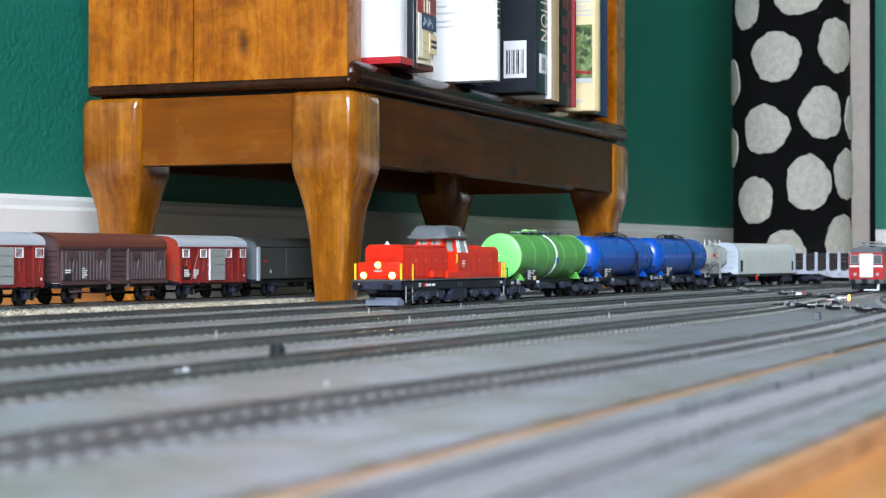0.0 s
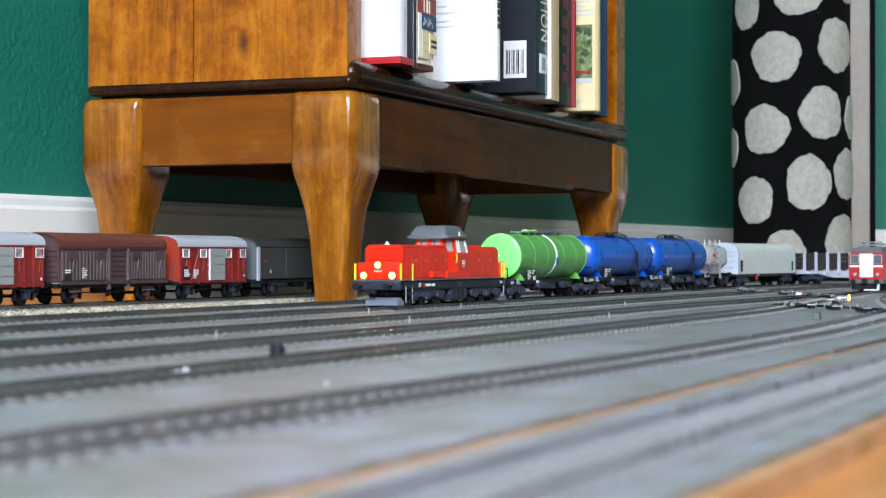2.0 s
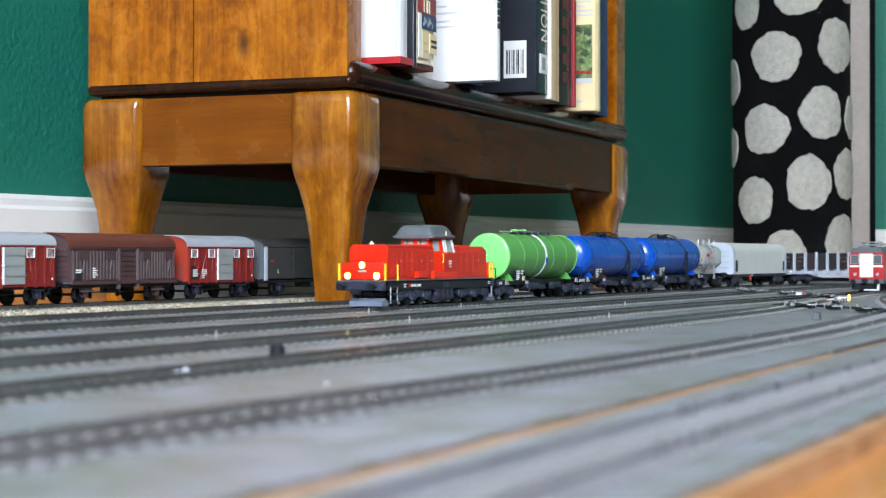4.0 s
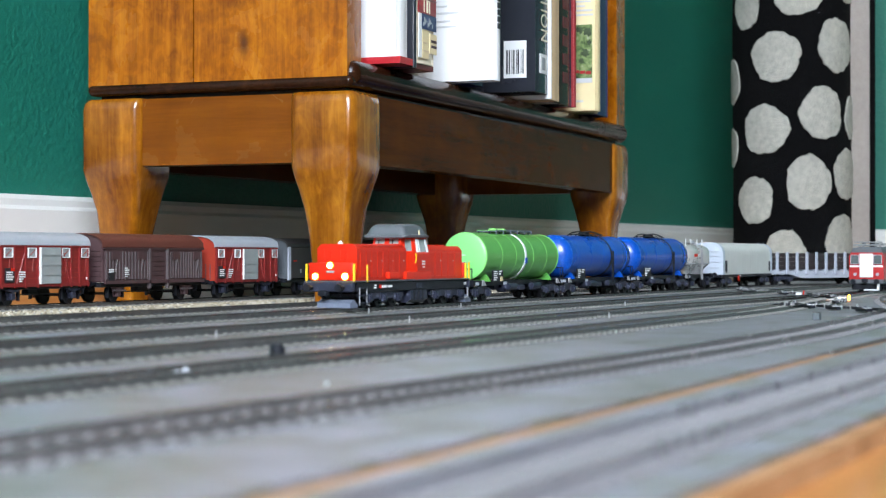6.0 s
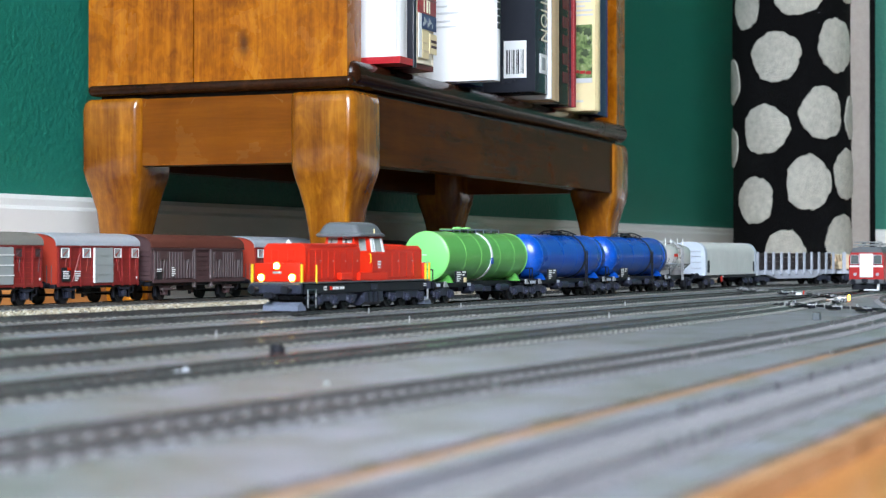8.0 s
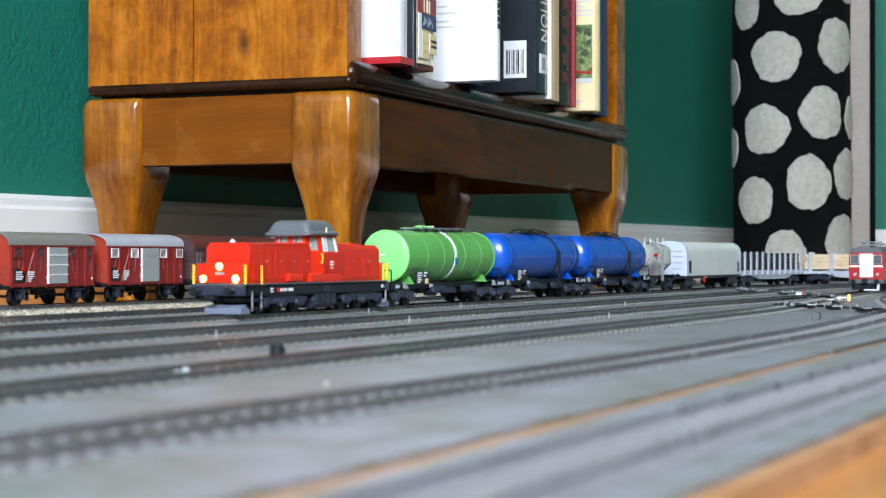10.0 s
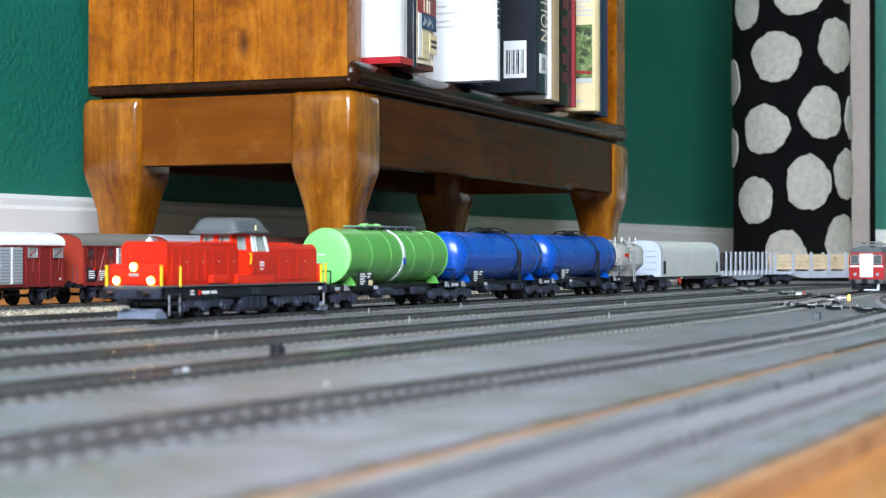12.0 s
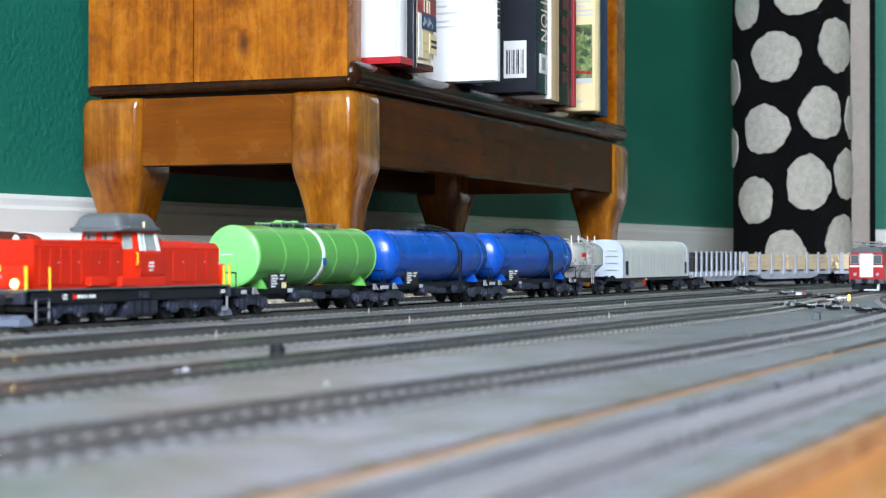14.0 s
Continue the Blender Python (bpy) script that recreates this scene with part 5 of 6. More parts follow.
# ---- stake wagons ----
def stake_wagon(label, loaded, L):
    v = vehicle("stake_wagon", label, "model wagon", "vehicles of the freight train")
    belly = [(0.0, 0.0110), (0.030, 0.0110), (0.052, 0.0068), (L - 0.052, 0.0068), (L - 0.030, 0.0110), (L, 0.0110), (L, 0.0142), (0.0, 0.0142)]
    for s in (-1, 1):
        a, b = sorted((s * 0.0140, s * 0.0152))
        part("side_sill", prism(bmesh.new(), belly, a, b, "y"), M_STAKE, v)
    part("deck", B(0.0, L, -0.0139, 0.0139, 0.0125, 0.0143, 0.0002), M_STAKE, v)
    count, w = (8, 0.0021) if loaded else (11, 0.0020)
    for i in range(count):
        x = 0.008 + (L - 0.014) * i / (count - 1)
        for s in (-1, 1) if loaded else (-1,):
            a, b = sorted((s * 0.0152, s * 0.0168))
            part("stake", B(x - w, x + w, a, b, 0.0145, 0.0345, 0.0004), M_STAKE, v)
            part("stake_socket", B(x - w - 0.0004, x + w + 0.0004, *sorted((s * 0.0150, s * 0.0172)), 0.0112, 0.0160, 0.0003), M_STAKE, v)
        part("bolster", B(x - 0.0015, x + 0.0015, -0.0138, 0.0138, 0.0144, 0.0158), M_STAKE, v)
    if not loaded:
        for row in range(4):
            for c in range(3):
                y0, z = -0.0130 + c * 0.0088, 0.0160 + row * 0.0044
                part("stacked_board", B(0.006 + 0.0015 * (row + c) % 0.004, L - 0.006, y0, y0 + 0.0084, z, z + 0.0042, 0.0003), M_DARK_LOAD, v)
    if loaded:
        r = random.Random(7)
        for x0 in (0.004, L / 2 + 0.003):
            for row in range(4):
                for c in range(5):
                    y0 = -0.0135 + c * 0.0054
                    dx = r.uniform(-0.002, 0.002)
                    part("timber_beam", B(x0 + dx, x0 + L / 2 - 0.008 + dx, y0 + r.uniform(0, 0.0004), y0 + 0.0050, 0.0160 + row * 0.0041, 0.0160 + row * 0.0041 + 0.0039, 0.0003), M_LOG, v)
    for c in (0.0225, L - 0.0225):
        bogie(v, (c - 0.0103, c + 0.0103), c - 0.0155, c + 0.0155, y=0.0122)
    ends(v, 0, L)
    return v


# ---- covered vans ----
def roof_arch(half, eave, crown, over=0.0008):
    pts = []
    for i in range(15):
        a = math.pi * i / 14
        pts.append(((half + over) * math.cos(a), eave + (crown - eave) * math.sin(a) ** 0.72))
    return pts


def van_body(v, L, half, floor_z, eave, crown, side_m, end_m, roof_m, roof_label=""):
    part("body", B(0.0012, L - 0.0012, -half, half, floor_z, eave, 0.0002), side_m, v)
    gable = [(half, floor_z), (half, eave)] + roof_arch(half, eave, crown - 0.0008, 0)[1:-1] + [(-half, eave), (-half, floor_z)]
    for x in (0.0, L - 0.001):
        part("end_wall", prism(bmesh.new(), gable, x, x + 0.001, "x"), end_m, v)
    outer = roof_arch(half, eave, crown)
    inner = [(y * 0.965, z - 0.0007) for y, z in outer[::-1]]
    part("roof", prism(bmesh.new(), outer + inner, -0.0012, L + 0.0012, "x"), roof_m, v, roof_label)


def van_running_gear(v, L, rust=None):
    part("underframe", B(0.0, L, -0.0142, 0.0142, 0.0098, 0.0123, 0.0003), M_FRAME, v)
    xs = (L * 0.16, L * 0.84)
    for x in xs:
        axle_guard(v, x, material=rust)
    wheels(v, xs)
    bm = bx(bmesh.new(), L * 0.42, L * 0.52, -0.009, -0.003, 0.0060, 0.0098, 0.0005)
    rod(bm, (L * 0.2, -0.0105, 0.0068), (L * 0.8, -0.0105, 0.0068), 0.0004, seg=6)
    part("brake_gear", bm, M_FRAME, v)
    bm = bmesh.new()
    x = L * 0.955
    rod(bm, (x, -0.0148, 0.0100), (x, -0.0148, 0.0068), 0.00045, seg=6)
    rod(bm, (x, -0.0148, 0.0068), (x - 0.004, -0.0148, 0.0058), 0.00045, seg=6)
    part("step_hook", bm, M_FRAME, v)
    ends(v, 0, L)


def van(label, L, roof_m, door_m, open_vents, roof_label, louvred=False):
    v = vehicle("covered_van", label, "model wagon", "vans on the rear siding")
    half, z0, eave, crown = 0.0160, 0.0124, 0.0366, 0.0447
    van_body(v, L, half, z0, eave, crown, M_VAN_RED, M_VAN_END, roof_m, roof_label)
    y = -half
    # frame posts and braces
    posts = [0.0008, L * 0.145, L * 0.265, L * 0.405, L * 0.66, L * 0.78, L * 0.88, L - 0.0022]
    for x in posts:
        part("post", B(x, x + 0.0014, y - 0.0010, y + 0.0002, z0 - 0.0016, eave - 0.0008), M_VAN_RED, v)
    for xa, xb in ((L * 0.175, L * 0.265), (L * 0.77, L * 0.70)):
        bm = bmesh.new()
        rod(bm, (xa, y - 0.0004, z0 + 0.001), (xb, y - 0.0004, eave - 0.005), 0.0005, seg=6)
        part("brace", bm, M_VAN_RED, v)
    part("side_sill", B(0.0, L, y - 0.0008, y + 0.0002, z0 - 0.0010, z0 + 0.0012), M_VAN_RED, v)
    part("eave_strip", B(-0.0006, L + 0.0006, y - 0.0007, y + 0.0001, eave - 0.0010, eave - 0.0003), M_VAN_RED, v)
    bm = bmesh.new()
    for k in range(6):
        bx(bm, 0.002, L - 0.002, y - 0.00012, y + 0.0001, z0 + 0.004 + k * 0.0032, z0 + 0.0042 + k * 0.0032)
    part("plank_joint", bm, M_VAN_END, v)
    # sliding door
    d0, d1 = L * 0.425, L * (0.625 if louvred else 0.655)
    door = part("sliding_door", B(d0, d1, y - 0.0016, y - 0.0002, z0 + 0.0006, eave - 0.0014, 0.0002), door_m, v, "light grey sliding door")
    if louvred:
        for k in range(11):
            part("louvre", B(d0 + 0.001, d1 - 0.001, y - 0.0022, y - 0.0014, z0 + 0.0022 + k * 0.0019, z0 + 0.0032 + k * 0.0019), M_STAKE, door)
        part("door_post", B((d0 + d1) / 2 - 0.0006, (d0 + d1) / 2 + 0.0006, y - 0.0026, y - 0.0014, z0 + 0.001, eave - 0.0018), M_WHITE, door)
    else:
        for k in range(1, 4):
            z = z0 + (eave - z0) * k / 4
            part("door_rib", B(d0, d1, y - 0.0020, y - 0.0014, z - 0.0003, z + 0.0003), M_ROOF_WHITE if not open_vents else M_DOOR_GREY, door)
        part("door_edge", B(d0 - 0.0008, d0 + 0.0002, y - 0.0020, y - 0.0002, z0 + 0.0006, eave - 0.0014), M_ROOF_WHITE, door)
    for k in (0.20, 0.52):
        part("door_roller", R((d0 - 0.0006, y - 0.0024, z0 + 0.022 * k), (d0 - 0.0006, y - 0.0010, z0 + 0.022 * k), 0.0008, seg=8), M_WHITE, door)
    # ventilators
    for x in (L * 0.045, L * 0.300, L * 0.680, L * 0.905):
        w = 0.0070 if not louvred else 0.0085
        h0 = eave - 0.0072
        fm = M_DOOR_GREY if louvred else M_WHITE if open_vents else M_VAN_RED
        vent = part("ventilator", B(x, x + w, y - 0.0006, y - 0.0001, h0, eave - 0.0022), M_DOOR_GREY if open_vents else M_VAN_BROWN, v)
        bm = bmesh.new()
        for a, b, c, e in ((x - 0.0005, x + w + 0.0005, h0 - 0.0005, h0), (x - 0.0005, x + w + 0.0005, eave - 0.0022, eave - 0.0017), (x - 0.0005, x, h0, eave - 0.0022), (x + w, x + w + 0.0005, h0, eave - 0.0022)):
            bx(bm, a, b, y - 0.0012, y - 0.0004, c, e)
        part("vent_frame", bm, fm, vent)
        bm = rod(bmesh.new(), (x + 0.001, y - 0.0009, h0 + 0.0008), (x + w - 0.001, y - 0.0009, eave - 0.0030), 0.00022, seg=5)
        rod(bm, (x + w * 0.7, y - 0.0007, h0 - 0.0002), (x + w * 0.5, y - 0.0007, h0 - 0.0090), 0.0002, seg=5)
        part("latch_rod", bm, M_SLAT if not open_vents else M_VAN_END, vent)
    # notices
    px0 = L * 0.05
    pl = part("notice_board", B(px0, px0 + 0.0092, y - 0.0010, y - 0.0002, z0 + 0.0018, z0 + 0.0105), M_BLACK, v, "black notice board with white print")
    part("emblem", B(px0 + 0.005, px0 + 0.0085, y - 0.0013, y - 0.0009, z0 + 0.0086, z0 + 0.0104), M_RED, pl)
    side_bars(pl, px0 + 0.0006, z0 + 0.0075, (0.006, 0.0055, 0.007, 0.006), y - 0.0010, 0.0008)
    side_bars(v, L * 0.19, z0 + 0.0075, (0.006, 0.006, 0.006, 0.004, 0.003), y - 0.0012, 0.0008)
    part("print_spot", B(L * 0.955, L * 0.955 + 0.0012, y - 0.0012, y - 0.0008, z0 + 0.0028, z0 + 0.0042), M_WHITE, v)
    bm = bmesh.new()
    for yy in (-0.0125, -0.0090):
        rod(bm, (-0.0008, yy, z0 + 0.001), (-0.0008, yy, z0 + 0.012), 0.0003, seg=5)
    part("end_handrail", bm, M_SLAT, v)
    van_running_gear(v, L)
    return v


def brown_van():
    L = 0.1185
    v = vehicle("covered_van", "weathered dark brown model van with slatted doors and rusty roof", "model wagon", "vans on the rear siding")
    half, z0, eave, crown = 0.0160, 0.0132, 0.0358, 0.0448
    van_body(v, L, half, z0, eave, crown, M_VAN_BROWN, M_VAN_BROWN, M_ROOF_RUST, "rust-brown arched roof")
    y = -half
    for k in range(7):
        z = z0 + 0.0005 + k * 0.0032
        part("end_plank", B(-0.0006, 0.0004, -half + 0.0008, half - 0.0008, z, z + 0.0028, 0.0001), M_VAN_BROWN, v)
        part("side_plank", B(0.0515, 0.0720, y - 0.0006, y + 0.0002, z, z + 0.0028, 0.0001), M_VAN_BROWN, v)
    for d0, d1 in ((0.0015, 0.0505), (0.0730, L - 0.0015)):
        door = part("slatted_door", B(d0, d1, y - 0.0008, y, z0 + 0.001, eave - 0.0012, 0.0002), M_VAN_BROWN, v)
        n = 14
        for i in range(n):
            x = d0 + 0.001 + (d1 - d0 - 0.002) * i / (n - 1)
            part("slat", B(x - 0.0006, x + 0.0006, y - 0.0015, y - 0.0007, z0 + 0.0018, eave - 0.0030), M_SLAT, door)
        for fx in (0.12, 0.72):
            x = d0 + (d1 - d0) * fx
            part("ventilator", B(x, x + 0.0085, y - 0.0020, y - 0.0014, eave - 0.0082, eave - 0.0030), M_VAN_BROWN, door)
            part("latch_rod", rod(bmesh.new(), (x + 0.006, y - 0.0018, eave - 0.008), (x + 0.004, y - 0.0018, eave - 0.0160), 0.0004, seg=5), M_SLAT, door)
    for x in (0.0505, 0.0720):
        part("post", B(x, x + 0.0016, y - 0.0022, y + 0.0002, z0 - 0.0046, eave - 0.0010), M_SLAT, v)
    part("door_track", B(0.0, L, y - 0.0022, y - 0.0006, z0 - 0.0012, z0 + 0.0010), M_VAN_BROWN, v)
    part("eave_strip", B(-0.0006, L + 0.0006, y - 0.0014, y + 0.0001, eave - 0.0014, eave - 0.0004), M_VAN_BROWN, v)
    side_bars(v, 0.0040, z0 + 0.0075, (0.006, 0.0055, 0.004, 0.006, 0.006), y - 0.0016, 0.0008)
    side_bars(v, 0.0220, z0 + 0.0085, (0.003, 0.005, 0.004, 0.005, 0.003), y - 0.0016, 0.0008)
    part("notice_board", B(0.0040, 0.0100, y - 0.0018, y - 0.0015, z0 + 0.001, z0 + 0.0062), M_BLACK, v)
    bm = bmesh.new()
    for yy in (-0.0130, -0.0100):
        rod(bm, (L + 0.0010, yy, z0 + 0.001), (L + 0.0010, yy, z0 + 0.013), 0.0003, seg=5)
    part("end_handrail", bm, M_SLAT, v)
    van_running_gear(v, L, M_VAN_BROWN)
    for x in (L * 0.16, L * 0.84):
        part("step_board", B(x - 0.006, x + 0.006, -0.0165, -0.0140, 0.0072, 0.0082), M_SLAT, v)
    return v


def dark_van():
    L = 0.165
    v = vehicle("sliding_wall_van", "long dark grey model van with smooth sliding walls", "model wagon", "vans on the rear siding")
    half, z0, eave, crown = 0.0160, 0.0128, 0.0370, 0.0440
    van_body(v, L, half, z0, eave, crown, M_VAN_DARK, M_LOCO_GREY, M_VAN_DARK, "dark grey roof")
    y = -half
    for i in range(4):
        x = 0.004 + i * (L - 0.008) / 4
        part("sliding_wall", B(x, x + (L - 0.008) / 4 - 0.0008, y - 0.0010, y + 0.0001, z0 + 0.0004, eave - 0.0008, 0.0002), M_VAN_DARK, v)
    part("corner_post", B(0.0, 0.0034, y - 0.0012, y + 0.0002, z0 - 0.001, eave), M_STAKE, v, "pale grey corner post")
    side_bars(v, 0.018, z0 + 0.0065, (0.002, 0.002, 0.002), y - 0.0011, 0.0006)
    part("emblem", B(0.008, 0.013, y - 0.0013, y - 0.0009, z0 + 0.0130, z0 + 0.0142), M_RED, v)
    bm = bmesh.new()
    for k in range(10):
        bx(bm, -0.0006, 0.0002, -0.013, 0.013, z0 + 0.002 + k * 0.0022, z0 + 0.003 + k * 0.0022)
    part("end_rib", bm, M_LOCO_GREY, v)
    van_running_gear(v, L)
    return v


# ---- electric locomotive standing on the next track ----
def electric():
    v = vehicle("electric_locomotive", "standing red and white model electric locomotive with roof pantograph", "model locomotive", "")
    L, HW = 0.150, 0.0148
    prof = [(-HW, 0.0100), (HW, 0.0100), (HW, 0.0300), (HW - 0.0018, 0.0332), (-HW + 0.0018, 0.0332), (-HW, 0.0300)]
    body = part("body", softened(prism(bmesh.new(), prof, 0.0, L, "x"), 0.0015, 3, 40), M_EL_RED, v)
    rf = [(-HW + 0.0008, 0.0330), (HW - 0.0008, 0.0330), (HW - 0.003, 0.0368), (0.006, 0.0380), (-0.006, 0.0380), (-HW + 0.003, 0.0368)]
    part("roof", softened(prism(bmesh.new(), rf, 0.0015, L - 0.001, "x"), 0.001, 2, 30), M_LOCO_GREY, v, "grey roof")
    part("front_panel", B(-0.0007, 0.0004, -0.0058, 0.0058, 0.0118, 0.0322, 0.0004), M_WHITE, v, "white centre panel")
    for y0, y1 in ((0.0068, 0.0128), (-0.0128, -0.0068)):
        w = part("front_window", B(-0.0008, 0.0003, y0, y1, 0.0238, 0.0306, 0.0003), M_DARKGLASS, v)
        bm = bmesh.new()
        for a, b, c, d in ((y0 - 0.0005, y1 + 0.0005, 0.0232, 0.0238), (y0 - 0.0005, y1 + 0.0005, 0.0306, 0.0312), (y0 - 0.0006, y0, 0.0238, 0.0306), (y1, y1 + 0.0006, 0.0238, 0.0306)):
            bx(bm, -0.0011, 0.0, a, b, c, d)
        part("window_rim", bm, M_SILVERPLATE, w)
    part("stripe", B(-0.0005, 0.0002, -HW + 0.0006, HW - 0.0006, 0.0206, 0.0222), M_WHITE, v, "white stripe")
    part("skirt", B(-0.0010, L, -HW, HW, 0.0062, 0.0102, 0.0008), M_LOCO_GREY, v)
    part("front_step", B(-0.0042, -0.0010, -0.0115, 0.0015, 0.0006, 0.0018, 0.0002), M_WHITE, v, "white front step")
    part("front_step", B(-0.0030, -0.0010, -0.0115, -0.0095, 0.0016, 0.0064, 0.0002), M_WHITE, v)
    for y in (-0.0095, 0.0095):
        part("headlamp", R((-0.0012, y, 0.0145), (0, y, 0.0145), 0.0014, seg=12), M_SILVERPLATE, v)
    bogie(v, (0.024, 0.046), 0.015, 0.055, y=0.0115)
    bogie(v, (0.104, 0.126), 0.095, 0.135, y=0.0115)
    part("cow_catcher", B(-0.001, 0.004, -0.012, 0.012, 0.0012, 0.0062, 0.0004), M_FRAME, v)
    ends(v, -0.001, L, 0.0082)
    bm = bmesh.new()
    for x in (0.006, 0.024):
        for y in (-0.007, 0.007):
            rod(bm, (x, y, 0.0374), (x, y, 0.0394), 0.0010, seg=8)
    for y in (-0.0075, 0.0075):
        rod(bm, (0.003, y, 0.0396), (0.029, y, 0.0396), 0.0006, seg=6)
        rod(bm, (0.006, y, 0.0396), (0.028, y * 0.8, 0.0412), 0.0005, seg=6)
        rod(bm, (0.028, y * 0.8, 0.0412), (0.008, y * 0.9, 0.0420), 0.0005, seg=6)
    for x, z in ((0.003, 0.0396), (0.029, 0.0396), (0.0070, 0.0421), (0.0105, 0.0421)):
        rod(bm, (x, -0.0115, z), (x, 0.0115, z), 0.0006, seg=6)
    part("pantograph", bm, M_CLUTTER, v, "silver folded pantograph")
    bm = bmesh.new()
    for k in range(4):
        for z in range(3):
            rod(bm, (0.045 + k * 0.008, 0.003 * (-1) ** k, 0.0378 + z * 0.0014), (0.045 + k * 0.008, 0.003 * (-1) ** k, 0.0386 + z * 0.0014), 0.0014, seg=8)
    part("insulator", bm, M_BOGIE, v)
    return v


# ---- make the trains ----
G_TRAIN = []        # (vehicle, place of its start along the line at the clip's end, length)
G_TRAIN.append((diesel(), 0.6070, 0.166))
G_TRAIN.append((tank_wagon("green", "glossy light green model tank wagon", M_TANK_GREEN, M_RIB_GREEN, M_TANK_CAP, 0.0020, True), 0.801, 0.133))
blue = tank_wagon("blue", "glossy deep blue model tank wagon", M_TANK_BLUE, M_RIB_BLUE, M_TANK_BLUE, 0.0085, False)
G_TRAIN.append((blue, 0.9637, 0.133))


def double(v):
    c = copy_thing(v, Matrix())
    for o in c.children:
        if o.data == WHEELSET_ME:
            TURNING.append((o, o.location.x, c))
    return c


G_TRAIN.append((double(blue), 1.1255, 0.133))
G_TRAIN.append((silo_wagon(), 1.2775 - 0.0125, 0.082))
G_TRAIN.append((hood_wagon(), 1.3735, 0.188))
G_TRAIN.append((stake_wagon("pale grey stake wagon loaded with dark boards", False, 0.182), 1.575, 0.182))
loaded = stake_wagon("pale grey stake wagon loaded with sawn timber", True, 0.218)
G_TRAIN.append((loaded, 1.770, 0.218))
G_TRAIN.append((double(loaded), 2.002, 0.218))

R_TRAIN = []        # (vehicle, start on the siding at the clip's start)
R_TRAIN.append((dark_van(), 1.1578))
red_van = van("red model van with light grey roof and grey door", 0.0885, M_ROOF_GREY, M_DOOR_GREY, True, "light grey arched roof")
R_TRAIN.append((red_van, 1.0530))
R_TRAIN.append((brown_van(), 0.9172))
R_TRAIN.append((double(red_van), 0.8130))
R_TRAIN.append((van("red model van with dull grey roof and white-edged door", 0.0845, M_ROOF_DUSK, M_DOOR_GREY, False, "dull grey arched roof"), 0.7135))
R_TRAIN.append((van("red model van with white roof and louvred door", 0.112, M_ROOF_WHITE, M_DOOR_GREY, True, "white arched roof", True), 0.5810))
R_TRAIN.append((brown_van(), 0.4460))
el = electric()
el.matrix_basis = pose(1.562, 0.3075, RAIL_Z, 0, 0, 0)

# ---- small things on the boards ----
def lantern(x, y, k, color, label):
    t = thing("point_lantern", label, "point lantern", pose(x, y, BOARD_Z), group="point lanterns")
    part("housing", B(-0.003 * k, 0.003 * k, -0.0020 * k, 0.0045 * k, 0.0006, 0.0034, 0.0006), M_WHITE, t)
    part("foot", B(-0.004 * k, 0.004 * k, -0.0050 * k, 0.0050 * k, 0.0, 0.0007, 0.0002), M_FRAME, t)
    part("lamp", B(-0.0016, 0.0008, -0.0048 * k, -0.0034 * k, 0.0008, 0.0050, 0.0003), color, t)


def point_gear(x, y, turn):
    """Low rod of the point gear with bright studs and pins."""
    r = random.Random(int(x * 1000))
    t = thing("point_gear", "low dark point rod with bright metal studs", "point gear", pose(x, y, BOARD_Z + 0.0014, 0, 0, turn), group="point rods")
    part("rod", B(-0.024, 0.024, -0.0009, 0.0009, 0.0, 0.0016, 0.0003), M_FRAME, t)
    part("motor_cover", B(-0.011, 0.004, 0.0016, 0.0052, -0.0008, 0.0012, 0.0004), M_FRAME, t)
    for k in range(11):
        a = -0.023 + k * 0.0045 + r.uniform(-0.002, 0.002)
        o = r.uniform(-0.004, 0.003)
        part("stud", R((a, o, 0.0), (a, o, r.uniform(0.0012, 0.0030)), r.uniform(0.0003, 0.0006), seg=6), M_CLUTTER, t)
    part("cross_rod", R((-0.012, -0.006, 0.0010), (-0.008, 0.006, 0.0014), 0.0004, seg=6), M_CLUTTER, t)
    part("crank", R((0.008, -0.003, 0.0), (0.008, -0.003, 0.0020), 0.0014, seg=12), M_BOGIE, t)


lantern(1.318, 0.2760, 1.0, M_LANTERN, "white point lantern with a glowing amber lamp")
lantern(1.465, 0.3420, 0.75, M_RED, "white point lantern with a red lamp")
for s, w, a in ((1.68, 0.4480, 20), (1.62, 0.4270, 24), (1.565, 0.4000, 28), (1.515, 0.3660, 32), (1.44, 0.3230, 30), (1.38, 0.2960, 30), (1.125, 0.2560, 36), (1.095, 0.2340, 38), (1.062, 0.2090, 38), (1.035, 0.1880, 40), (1.17, 0.2800, 12), (1.25, 0.2640, 20)):
    point_gear(s, w, a)
cube = thing("relay_box", "small dark grey box standing on the board", "box", pose(0.9257, 0.2076, BOARD_Z))
part("box_body", B(-0.0019, 0.0019, -0.0019, 0.0019, 0, 0.0036, 0.0002), M_LOCO_GREY, cube)
part("box_lid", B(-0.0020, 0.0020, -0.0020, 0.0020, 0.0037, 0.0041, 0.0002), M_BED, cube)


def peg(name, x, y, r, h, material, label):
    solid(name, softened(lathe(bmesh.new(), [(0.0, r), (h * 0.7, r), (h, r * 0.6)], 0, 0, 14, "z"), 0.0002, 1), material, label, name.replace("_", " "), m=pose(x, y, BOARD_Z))


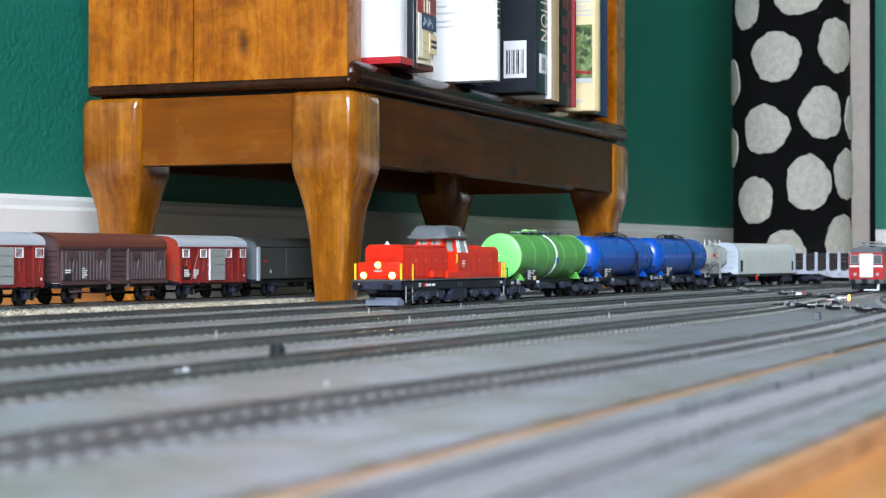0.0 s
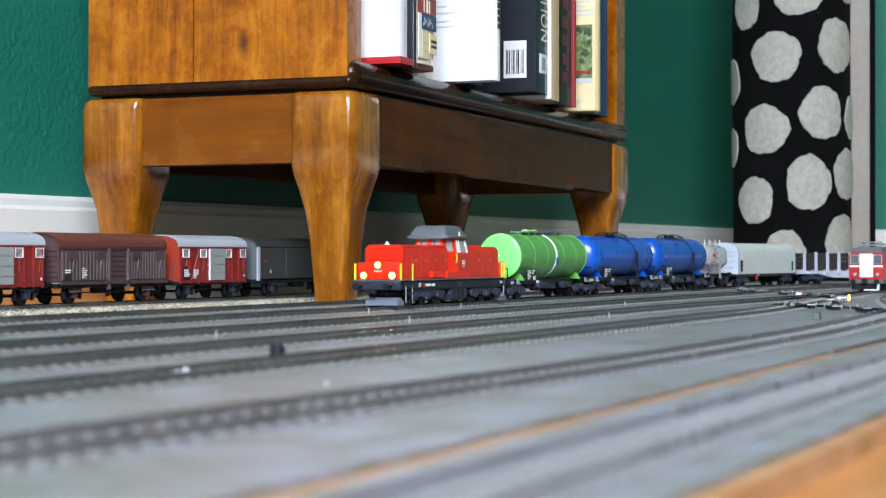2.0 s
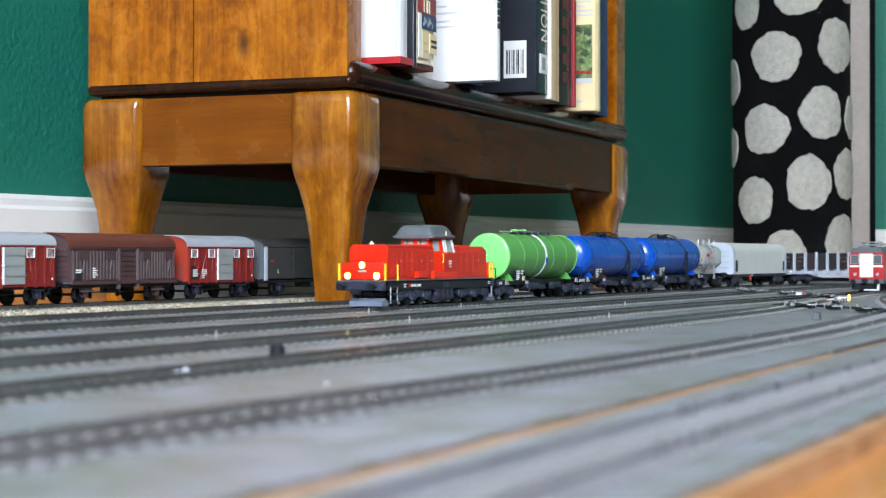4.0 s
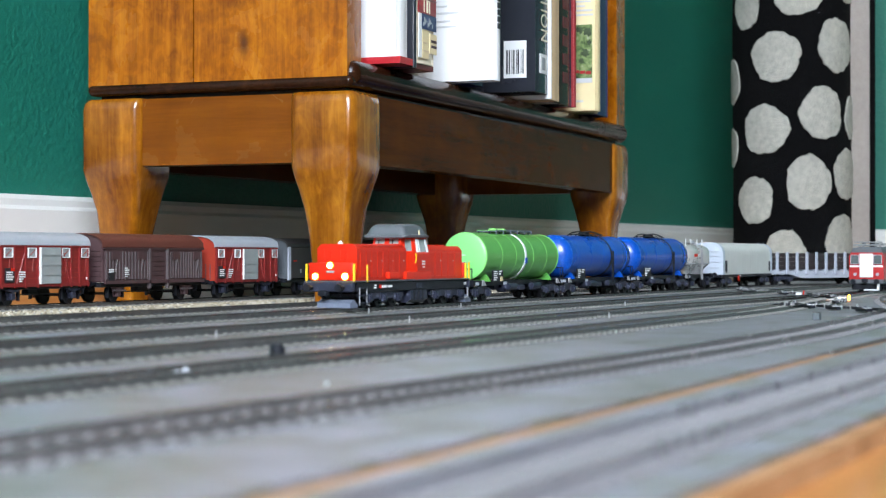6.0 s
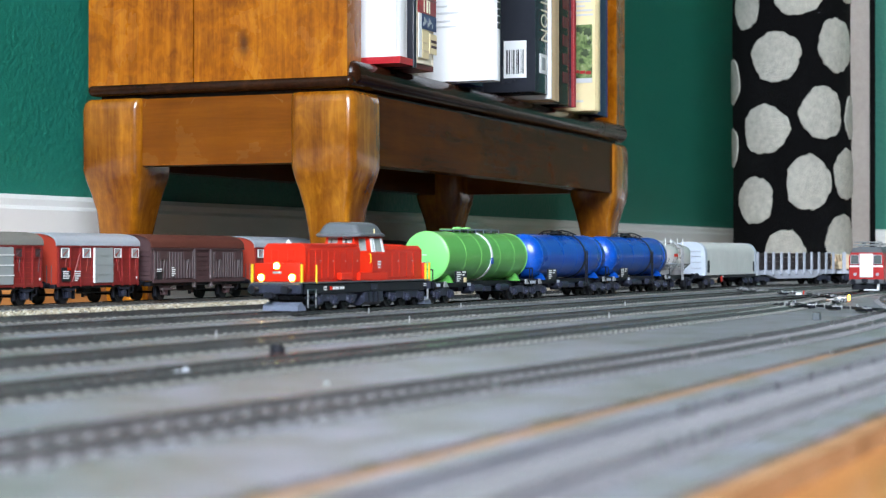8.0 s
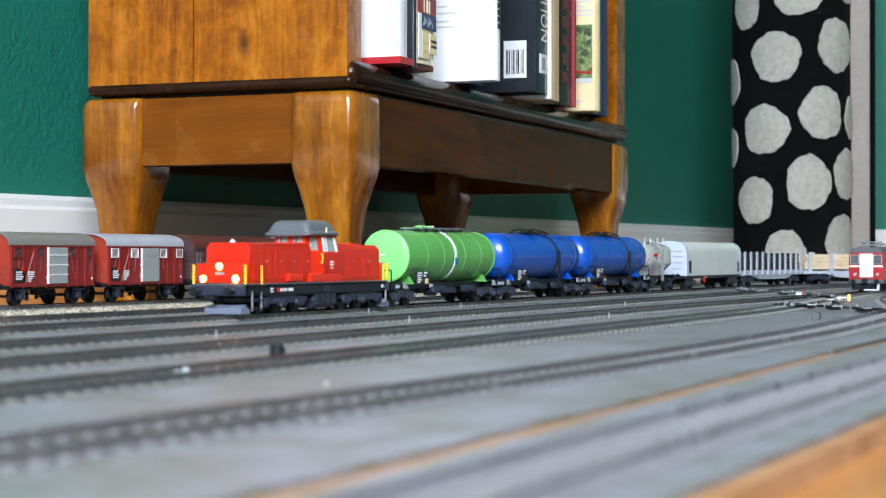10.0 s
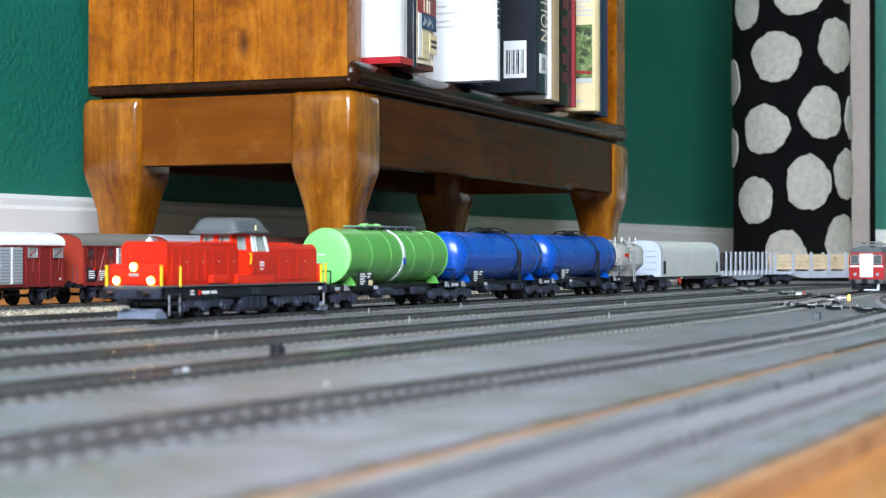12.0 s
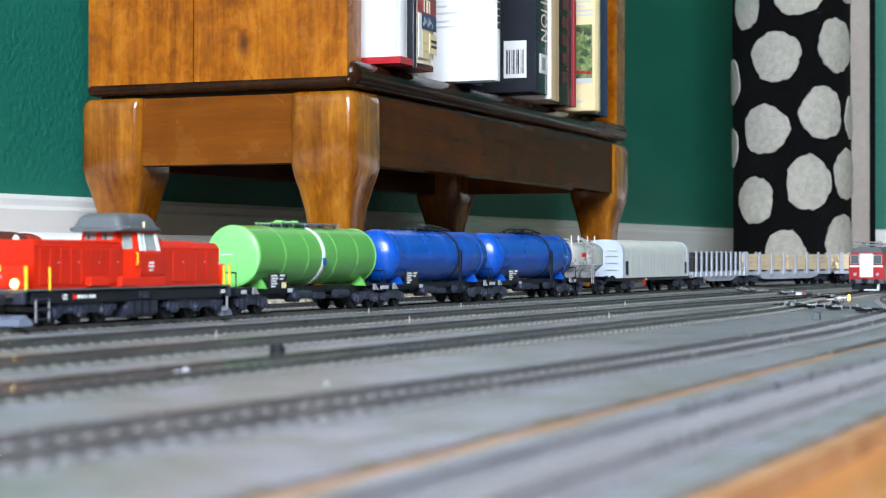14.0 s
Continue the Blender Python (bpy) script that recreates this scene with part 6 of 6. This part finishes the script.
peg("plug", 0.5080, 0.2880, 0.0026, 0.0046, M_FRAME, "small dark blue plug lying on the board")
peg("screw", 0.4030, 0.2585, 0.0010, 0.0026, M_STAKE, "bright steel screw on the track")
peg("screw", 0.4150, 0.2635, 0.0011, 0.0026, M_STAKE, "bright steel screw on the track")
peg("screw", 0.4045, 0.2150, 0.0006, 0.0010, M_DOOR_GREY, "small grey peg on the board")
for s, w in ((0.80, 0.3795), (0.62, 0.3795), (0.92, 0.462), (0.90, 0.3110), (1.05, 0.462), (0.72, 0.676), (1.13, 0.3795)):
    peg("track_pin", s, w, 0.0003, 0.0034, M_SILVERPLATE, "thin bright pin beside a rail")

# ---- sleepers near the camera, each a piece of its track ----
for tr, fn, near0, near1, me in SLEEPERS:
    i0 = math.ceil((near0 + 0.3 - 0.0036) / 0.0072)
    s = -0.3 + 0.0036 + i0 * 0.0072
    while s <= near1:
        x, y, a = fn(s)
        sl = part("sleeper", me, M_SLEEPER, tr)
        sl.matrix_basis = pose(x, y, 0, 0, 0, math.degrees(a))
        s += 0.0072


# ---- motion ----
LINE_WAY = ((0.0, 0.3580), (1.0, 0.3580), (2.0, 0.3578), (2.5, 0.3540), (3.0, 0.3510), (3.2, 0.3490), (4.0, 0.3370), (5.0, 0.3200), (5.5, 0.3115), (6.0, 0.2970), (6.5, 0.2850), (7.0, 0.2700), (7.5, 0.2530), (8.0, 0.2360),
            (8.6, 0.2180), (9.6, 0.1890), (10.5, 0.1623), (11.0, 0.1455), (11.5, 0.1255), (12.0, 0.1010), (12.5, 0.0773), (13.0, 0.0510), (13.5, 0.0255), (14.0, 0.0))
SIDING_WAY = ((0.0, 0.0), (2.0, 0.0), (2.5, 0.0003), (3.0, 0.0012), (4.0, 0.0110), (5.5, 0.0333), (6.0, 0.0465), (6.5, 0.0588), (7.0, 0.0723), (7.5, 0.0869), (8.0, 0.1020),
              (8.8, 0.1240), (9.6, 0.1450), (10.5, 0.1698), (11.0, 0.1867), (11.5, 0.2050), (12.0, 0.2286), (12.5, 0.2520), (13.0, 0.2750), (13.5, 0.2990), (14.0, 0.3220))


def gone(way, t):
    return float(np.interp(t, [r[0] for r in way], [r[1] for r in way]))


def on_line(start, length, shift):
    """Pose of a vehicle whose two pivots lie on the line."""
    inset = length * 0.13
    ax, ay, _ = main_line(start + shift + inset)
    bx_, by_, _ = main_line(start + shift + length - inset)
    turn = math.atan2(by_ - ay, bx_ - ax)
    return pose(ax, ay, RAIL_Z, 0, 0, math.degrees(turn)) @ Matrix.Translation((-inset, 0, 0))


def motions():
    train = {}
    for v, start, length in G_TRAIN:
        train[v] = LINE_WAY
        walk(v, [(t, on_line(start, length, d)) for t, d in LINE_WAY])
    for v, start in R_TRAIN:
        train[v] = SIDING_WAY
        walk(v, [(t, pose(start + d, 0.690, RAIL_Z)) for t, d in SIDING_WAY])
    times = [0.0, 1.0] + [2.0 + 0.125 * i for i in range(97)]
    for w, x, v in TURNING:
        if v in train:
            way = train[v]
            walk(w, [(t, pose(x, 0, WHEEL_R, 0, math.degrees(gone(way, t) / WHEEL_R), 0)) for t in times])


motions()
